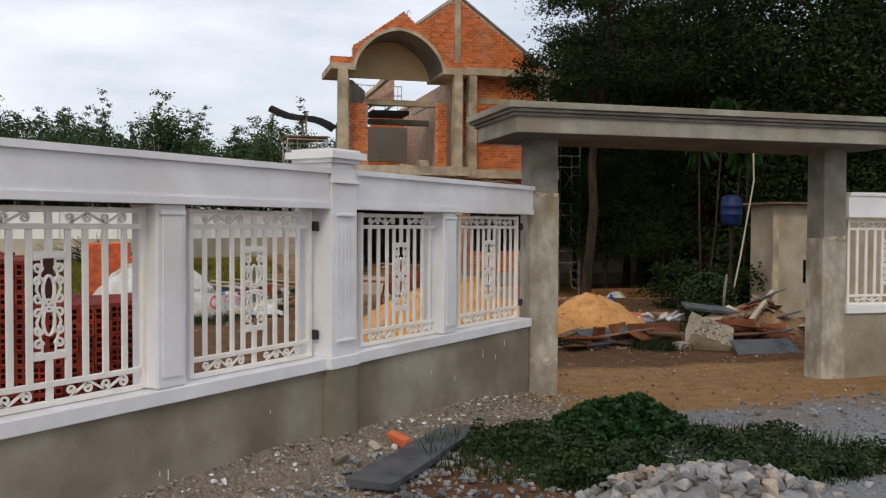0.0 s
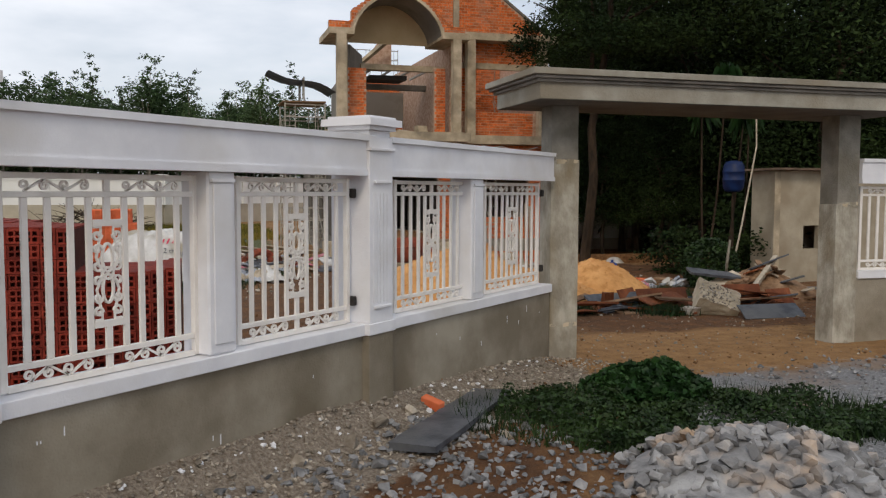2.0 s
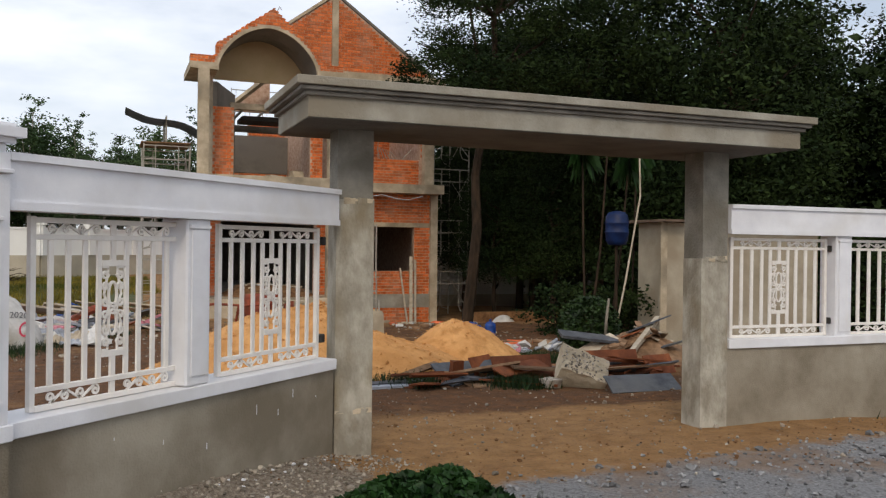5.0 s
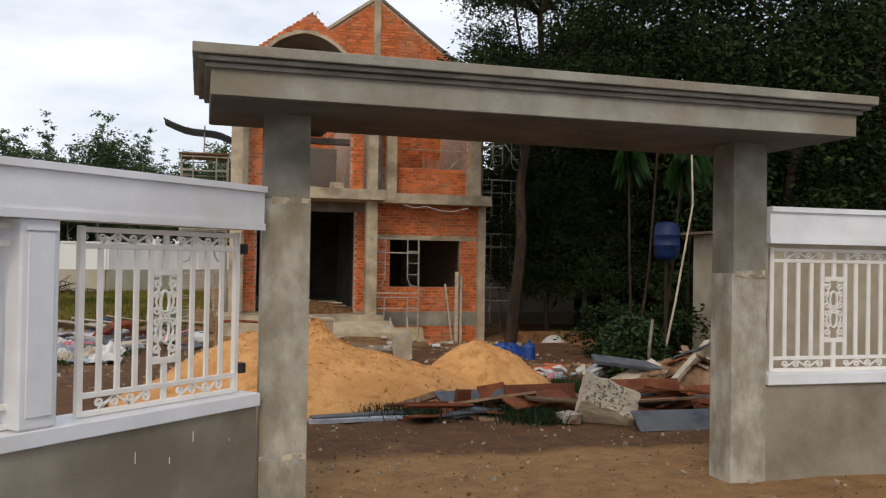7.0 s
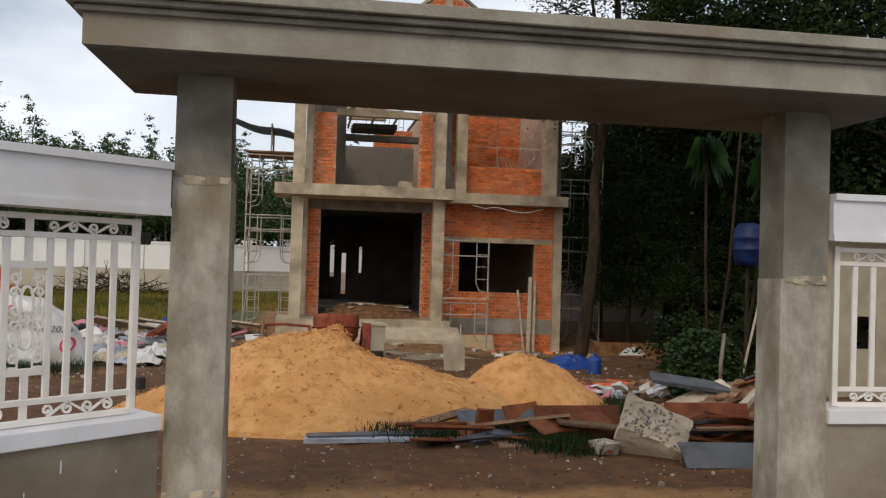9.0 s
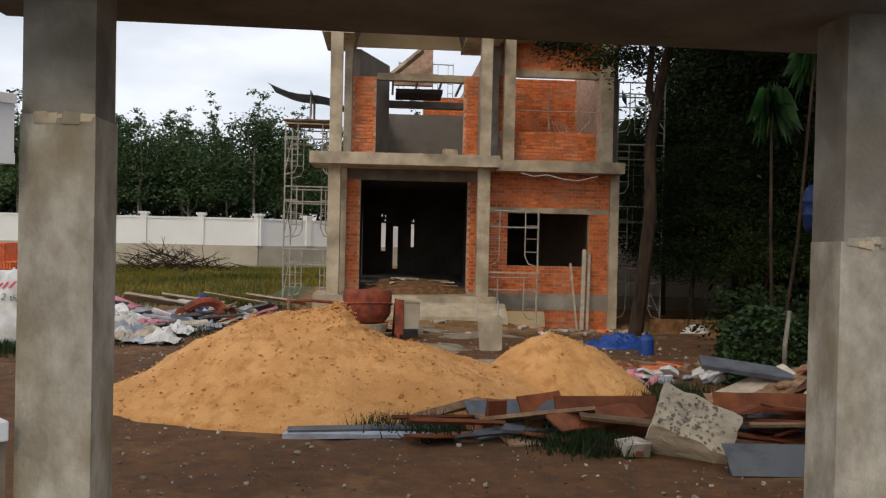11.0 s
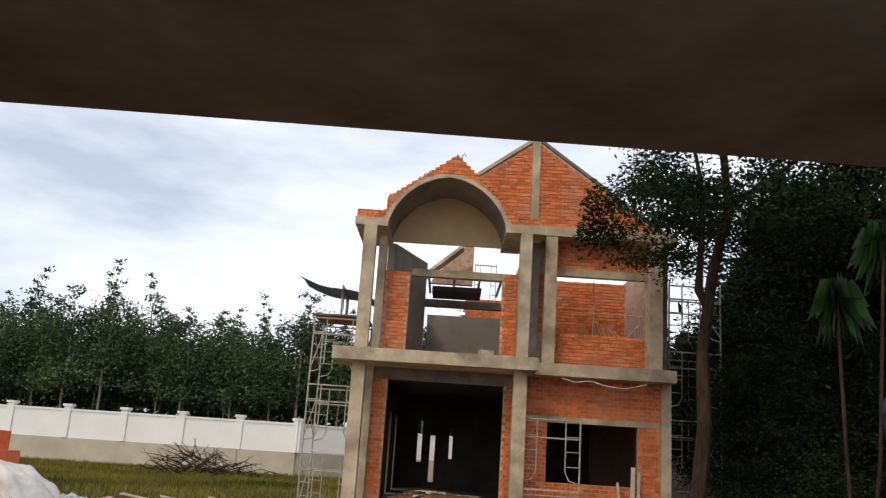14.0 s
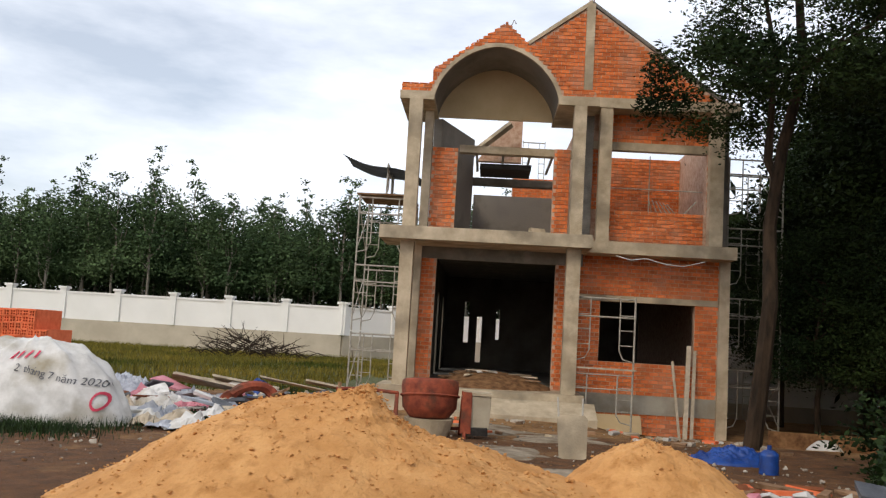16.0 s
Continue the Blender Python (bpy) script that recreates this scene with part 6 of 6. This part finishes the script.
def clod(name, label, x, y, s, mt, seed, flat_=0.8):
    ob = new(name, mesh_of(stone_shape(seed, flat_), name, mt))
    ob.matrix_basis = Matrix.LocRotScale((x, y, ground_z(x, y) + 0.2 * s), Euler((0.1, 0.05, seed)), (s, s, s))
    return tagged(ob, label, "stone", "lumps by the fence")


for k, (x, y, s) in enumerate(((0.58, 5.55, 0.17), (0.30, 5.25, 0.15), (0.86, 5.85, 0.13), (2.3, 6.9, 0.10), (2.98, 7.55, 0.08), (1.45, 5.3, 0.11), (2.6, 6.65, 0.09), (-0.12, 4.9, 0.14))):
    clod("rubble_lump", "pale mortar lump at the fence foot", x, y, s, M_RUBBLE, 20 + k)
br = new("red_brick", mesh_of(bx(-0.09, -0.04, -0.04, 0.09, 0.04, 0.04, wear=0.006, bevel=0.006), "red_brick", M_ORBRICK))
br.matrix_basis = pose(1.09, 6.04, ground_z(1.09, 6.04) + 0.035, 8, 14, -48)
tagged(br, "single broken orange-red brick on rubble", "brick")
sl = bmesh.new()
box(sl, -0.86, -0.175, -0.02, 0.86, 0.175, 0.02, wear=0.012)
bmesh.ops.subdivide_edges(sl, edges=[e for e in sl.edges if e.calc_length() > 0.2], cuts=6, use_grid_fill=True)
for v in sl.verts:
    v.co.z += 0.012 * noise.noise(v.co * 2.5)
    v.co.y += 0.018 * noise.noise(v.co * 5 + Vector((1, 2, 3)))
bmesh.ops.recalc_face_normals(sl, faces=sl.faces[:])
slo = new("slate_slab", mesh_of(sl, "slate_slab", M_SLATE))
slo.matrix_basis = pose(1.21, 5.76, ground_z(1.21, 5.76) + 0.045, -3, -0.5, 52)
tagged(slo, "long dark grey slab lying on the rubble", "slab")


# weeds: a vine-covered mound, low leaves and grass
def plant_patch(name, label, cat, pts, size, mt, ratio=0.6, droop=0.1):
    v, f = leaves(np.array(pts), size, droop, ratio)
    return tagged(joined(name, v, f, mt, kind="stuff"), label, cat)


vm = heap("weed_mound", "mound of earth under the creeper", "mound", 3.08, 6.22, 0.52, 0.40, 0.17, M_VINE, 1.7, power=2.0, rough=0.9)
pts = []
for _ in range(4200):
    a, t = RNG.uniform(0, 6.28), math.sqrt(RNG.rand())
    x, y = 3.08 + 0.60 * t * math.cos(a), 6.22 + 0.44 * t * math.sin(a)
    pts.append((x, y, ground_z(x, y) + max(0.03, (0.19 + 0.14 * noise.noise((x * 2.6, y * 2.6, 7))) * (1 - t ** 2.2)) + RNG.uniform(0.0, 0.09)))
plant_patch("creeper", "dense dark green creeper with broad leaves", "creeper", pts, 0.078, M_VINE, 0.85, 0.5)
pts = []
while len(pts) < 26000:
    x, y = RNG.uniform(0.9, 5.0), RNG.uniform(3.9, 6.8)
    k = ((x - 2.95) / 1.68) ** 2 + ((y - 5.42 + 0.16 * (x - 2.95)) / 0.90) ** 2 + 0.9 * noise.noise((x * 1.6, y * 1.6, 0))
    if k < 0.95 and not ((x - GX) / (GR * 0.93)) ** 2 + ((y - GY) / (GR * 0.85)) ** 2 < 1:
        h = 0.10 + 0.10 * noise.noise((x * 2, y * 2, 5))
        if RNG.rand() < 0.06 + 1.5 * max(0.0, noise.noise((x * 2.6, y * 2.6, 2)) + 0.16):
            pts.append((x, y, ground_z(x, y) + RNG.rand() * max(0.05, h * 1.3)))
plant_patch("ground_weeds", "low dark green weeds beside the gravel", "weeds", pts, 0.042, M_WEED, 0.55)


def blades(n, fx, h, w, mt, name, label):
    V, F = [], []
    k = 0
    while k < n:
        p = fx()
        if p is None:
            continue
        x, y = p
        a, hh = RNG.uniform(0, 6.28), h * RNG.uniform(0.5, 1.3)
        dx, dy = math.cos(a) * w / 2, math.sin(a) * w / 2
        lx, ly = RNG.normal() * 0.3 * hh, RNG.normal() * 0.3 * hh
        z = ground_z(x, y) - 0.01
        V += [(x - dx, y - dy, z), (x + dx, y + dy, z), (x + lx, y + ly, z + hh)]
        F.append((3 * k, 3 * k + 1, 3 * k + 2))
        k += 1
    return tagged(joined(name, V, F, mt, kind="stuff"), label, "grass")


def weed_edge():
    x, y = RNG.uniform(0.9, 5.0), RNG.uniform(3.9, 6.8)
    k = ((x - 2.95) / 1.75) ** 2 + ((y - 5.42 + 0.16 * (x - 2.95)) / 0.95) ** 2
    return (x, y) if k < 1 and k > 0.35 and not ((x - GX) / GR) ** 2 + ((y - GY) / (GR * 0.9)) ** 2 < 1 else None


def field():
    x, y = RNG.uniform(-30, 3.0), RNG.uniform(25, 49.5)
    return (x, y) if (x < 1.2 or y > 34) and not (-5 < x < -2 and y < 22) else None


def tufts():
    c = TUFTS[RNG.randint(len(TUFTS))]
    return (c[0] + RNG.normal() * c[2], c[1] + RNG.normal() * c[2])


TUFTS = [(-1.1, 17.2, 0.35), (-1.9, 17.0, 0.4), (-1.5, 16.8, 0.35), (-0.7, 17.35, 0.25), (-1.5, 16.9, 0.5), (-2.6, 17.0, 0.4), (-0.5, 17.0, 0.4), (-3.2, 16.6, 0.6), (-2.0, 16.4, 0.5), (4.5, 11.9, 0.15), (5.0, 11.7, 0.15), (6.1, 11.3, 0.18), (6.3, 11.1, 0.15), (7.6, 13.2, 0.2), (7.9, 13.9, 0.25), (-1.3, 18.0, 0.5), (-2.4, 17.9, 0.5), (0.3, 19.8, 0.4), (0.9, 19.9, 0.4), (5.7, 12.5, 0.12), (6.3, 12.7, 0.12), (-0.2, 17.9, 0.3), (9.6, 7.3, 0.4), (10.4, 7.2, 0.4), (1.6, 25.0, 0.5), (0.8, 26, 0.6)]
blades(2200, weed_edge, 0.15, 0.012, M_WEED, "weed_grass", "green grass blades in the weed patch")
blades(70000, field, 0.19, 0.032, M_GRASS, "field_grass", "tall dry green grass before the boundary wall")
blades(14000, tufts, 0.15, 0.017, M_WEED, "grass_tufts", "tufts of green grass in the trodden earth")

# ---------------------------------------------------------------- plants, shed and pole to the right of the yard
sp = []
for _ in range(5200):
    d = RNG.normal(size=3)
    d /= np.linalg.norm(d)
    r = RNG.uniform(0.75, 1.04) * (1 + 0.10 * noise.noise(Vector(d) * 2.5))
    sp.append((9.15 + 0.54 * r * d[0], 14.35 + 0.54 * r * d[1], 0.50 + 0.54 * r * d[2]))
bush = thing("round_bush", "clipped round dark green bush", "bush", pose(0, 0, 0))
v, f = leaves(np.array(sp), 0.075, 0.2, 0.6)
joined("foliage", v, f, M_WEED, bush, "stuff")
tk = bmesh.new()
tube(tk, [(9.15, 14.35, -0.15), (9.15, 14.35, 0.6)], 0.05, 0.03)
part("stem", tk, M_BARK, bush)


def dracaena(x, y, stem, r, seed):
    rng = np.random.RandomState(seed)
    d = thing("dracaena", "tall thin-stemmed dracaena with drooping leaf rosette", "plant", pose(0, 0, 0), "dracaenas beside the yard")
    b = bmesh.new()
    tube(b, stem, 0.026, 0.018, 6)
    part("stem", b, M_BARK, d)
    top = Vector(stem[-1])
    lf = bmesh.new()
    for k in range(64):
        a, e = rng.uniform(0, 6.28), rng.uniform(-1.0, 1.2)
        dr = Vector((math.cos(a) * math.cos(e), math.sin(a) * math.cos(e), math.sin(e)))
        sd = dr.cross(Vector((0, 0, 1))).normalized() * 0.022
        L = r * rng.uniform(0.8, 1.15)
        p1, p2 = top + dr * L * 0.5 + Vector((0, 0, 0.03)), top + dr * L * 0.8 + Vector((0, 0, -0.62 * L))
        vs = [lf.verts.new(q) for q in (top - sd * 0.4, top + sd * 0.4, p1 + sd, p2, p1 - sd)]
        lf.faces.new(vs)
    part("leaf_rosette", lf, M_VINE, d)


dracaena(9.82, 15.8, [(9.95, 15.8, -0.1), (9.86, 15.8, 1.9), (9.82, 15.8, 3.78)], 0.50, 1)
dracaena(10.42, 15.8, [(9.98, 15.8, -0.1), (10.25, 15.8, 1.9), (10.42, 15.8, 4.5)], 0.50, 2)
dracaena(10.95, 15.9, [(10.5, 15.9, -0.1), (10.75, 15.9, 1.6), (10.95, 15.9, 3.65)], 0.48, 3)
dracaena(11.6, 16.6, [(11.5, 16.6, -0.1), (11.6, 16.6, 3.9)], 0.5, 4)
pole = bmesh.new()
tube(pole, [(9.95, 14.9, -0.05), (10.25, 14.9, 1.3), (10.55, 14.9, 2.9), (10.5, 14.9, 4.2)], 0.020, 0.014, 6)
tagged(new("white_pole", mesh_of(pole, "white_pole", M_WOODP)), "thin crooked pale pole standing among plants", "pole")
pole = bmesh.new()
tube(pole, [(9.25, 14.0, -0.05), (9.12, 13.75, 0.65), (9.15, 13.72, 1.05)], 0.03, 0.022, 6)
tagged(new("stake", mesh_of(pole, "stake", M_BARK_L)), "crooked wooden stake beside the round bush", "stake")
bk = thing("blue_drum", "blue plastic drum on a thin post among plants", "drum", pose(10.3, 15.3, 0))
q = bmesh.new()
rings = []
for z, r in ((2.02, 0.12), (2.04, 0.22), (2.12, 0.27), (2.26, 0.285), (2.27, 0.295), (2.29, 0.295), (2.30, 0.285), (2.44, 0.285), (2.45, 0.295), (2.47, 0.295), (2.48, 0.285), (2.60, 0.27), (2.68, 0.20), (2.70, 0.08)):
    rings.append([q.verts.new((r * math.cos(k * math.pi / 10), r * math.sin(k * math.pi / 10), z)) for k in range(20)])
for a, b in zip(rings, rings[1:]):
    for k in range(20):
        q.faces.new((a[k], a[(k + 1) % 20], b[(k + 1) % 20], b[k]))
q.faces.new(rings[-1])
q.faces.new(rings[0][::-1])
part("body", q, M_DRUM, bk, smooth=True)
bk.scale = (0.78, 0.78, 0.97)
q = bmesh.new()
tube(q, [(0, 0, -0.1), (0, 0, 2.02)], 0.04)
part("post", q, M_BARK, bk)

shed = thing("shed", "small beige plastered shed with brown tin roof", "shed", pose(0, 0, 0))
for a in ((11.15, 15.0, -0.2, 11.85, 15.14, 2.42), (12.25, 15.0, -0.2, 15.0, 15.14, 2.42), (11.85, 15.0, -0.2, 12.25, 15.14, 0.75), (11.85, 15.0, 1.25, 12.25, 15.14, 2.42)):
    part("front_wall", bx(*a), M_BEIGE, shed)
part("side_wall", bx(11.2, 15.14, -0.2, 11.34, 15.9, 2.42), M_BEIGE, shed)
part("back_wall", bx(11.34, 15.9, -0.2, 15.0, 16.0, 2.42), M_BEIGE, shed)
part("corner_post", bx(11.08, 14.96, -0.2, 11.22, 15.0, 2.42), M_CONC_H, shed)
part("roof", bx(10.98, 14.7, 2.42, 15.3, 16.3, 2.47, wear=0.01), M_TIN, shed, "brown tin roof sheet")

# pale garden wall and low brown wall seen under the trees
gw = thing("garden_wall", "pale weathered garden wall in the shade", "wall", pose(0, 0, 0), kind="structure")
part("wall", bx(10.25, 30.4, -0.5, 19.0, 30.6, 1.95, wear=0.01), M_WALLW, gw)
part("coping", bx(10.2, 30.35, 1.95, 19.05, 30.65, 2.02, wear=0.01), M_WALLC, gw)
part("plinth", bx(10.22, 30.36, -0.5, 19.02, 30.4, 0.12, wear=0.006), M_WALLC, gw)
lw = thing("low_wall", "low brown wall under the trees", "wall", pose(0, 0, 0), kind="structure")
part("core", bx(10.7, 23.62, -0.5, 13.8, 23.76, 0.03, wear=0.008), M_EARTH, lw)
heap("white_sack", "white sack lying on the ground under the trees", "sack", 11.31, 22.5, 0.34, 0.2, 0.2, M_CLOTH, 5.5, power=2.2, rough=0.1)

# undergrowth below the shade trees
for k, (x, y, s) in enumerate(((12.6, 17.6, 1.1), (13.6, 18.6, 1.2), (17.2, 23.0, 1.5), (15.8, 21.0, 1.4), (17.5, 20.5, 1.8), (18.0, 26.5, 1.9), (19.5, 24.5, 2.0), (13.5, 33.5, 2.0), (17.5, 31.0, 2.2), (22.0, 28.5, 2.2), (17.0, 16.3, 1.5), (19.5, 17.5, 1.8), (23.0, 21.0, 2.0), (26.0, 18.0, 2.0), (10.4, 17.6, 0.7), (10.9, 16.3, 0.7))):
    if k < 3:
        rng = np.random.RandomState(70 + k)
        sh_ = thing("undergrowth_shrub", "dark leafy shrub under the shade trees", "shrub", pose(x, y, -0.1), "undergrowth shrubs")
        b = bmesh.new()
        for j in range(7):
            a = j * 0.9
            tube(b, [(0, 0, 0), (0.25 * math.cos(a), 0.25 * math.sin(a), 0.6), (0.55 * math.cos(a), 0.55 * math.sin(a), 1.25)], 0.03, 0.01, 5)
        part("stem", b, M_BARK, sh_)
        pc = clumps(rng, 46, 46, (0.22, 0.22, 0.16), lambda g: (g.normal() * 0.5, g.normal() * 0.5, g.uniform(0.15, 1.6)))
        v, f = leaves(pc, 0.15, 0.4, 0.5, rng)
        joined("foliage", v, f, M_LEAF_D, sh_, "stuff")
        sh_.scale = (s, s, s)
        if k == 0:
            shrubs = []
        shrubs.append(sh_)
    else:
        q = copy_thing(shrubs[k % 3], pose(x, y, -0.1, 0, 0, 40 * k))
        q.scale = (s, s, s)

# brush heap by the boundary wall
bh = thing("brush_heap", "heap of dry brown branches by the wall", "brush heap", pose(0, 0, 0))
b = bmesh.new()
r4 = random.Random(5)
for k in range(150):
    x, y = -5.2 + r4.gauss(0, 1.1), 44.0 + r4.gauss(0, 0.6)
    a, l = r4.uniform(0, 6.28), r4.uniform(0.6, 1.7)
    z = r4.uniform(-0.05, 0.9) * math.exp(-((x + 5.2) / 1.6) ** 2)
    tube(b, [(x, y, z), (x + l * 0.5 * math.cos(a), y + l * 0.5 * math.sin(a), z + 0.25), (x + l * math.cos(a), y + l * math.sin(a), z + r4.uniform(0.0, 0.8))], 0.025, 0.008, 4)
part("branch_tangle", b, M_BARK, bh)
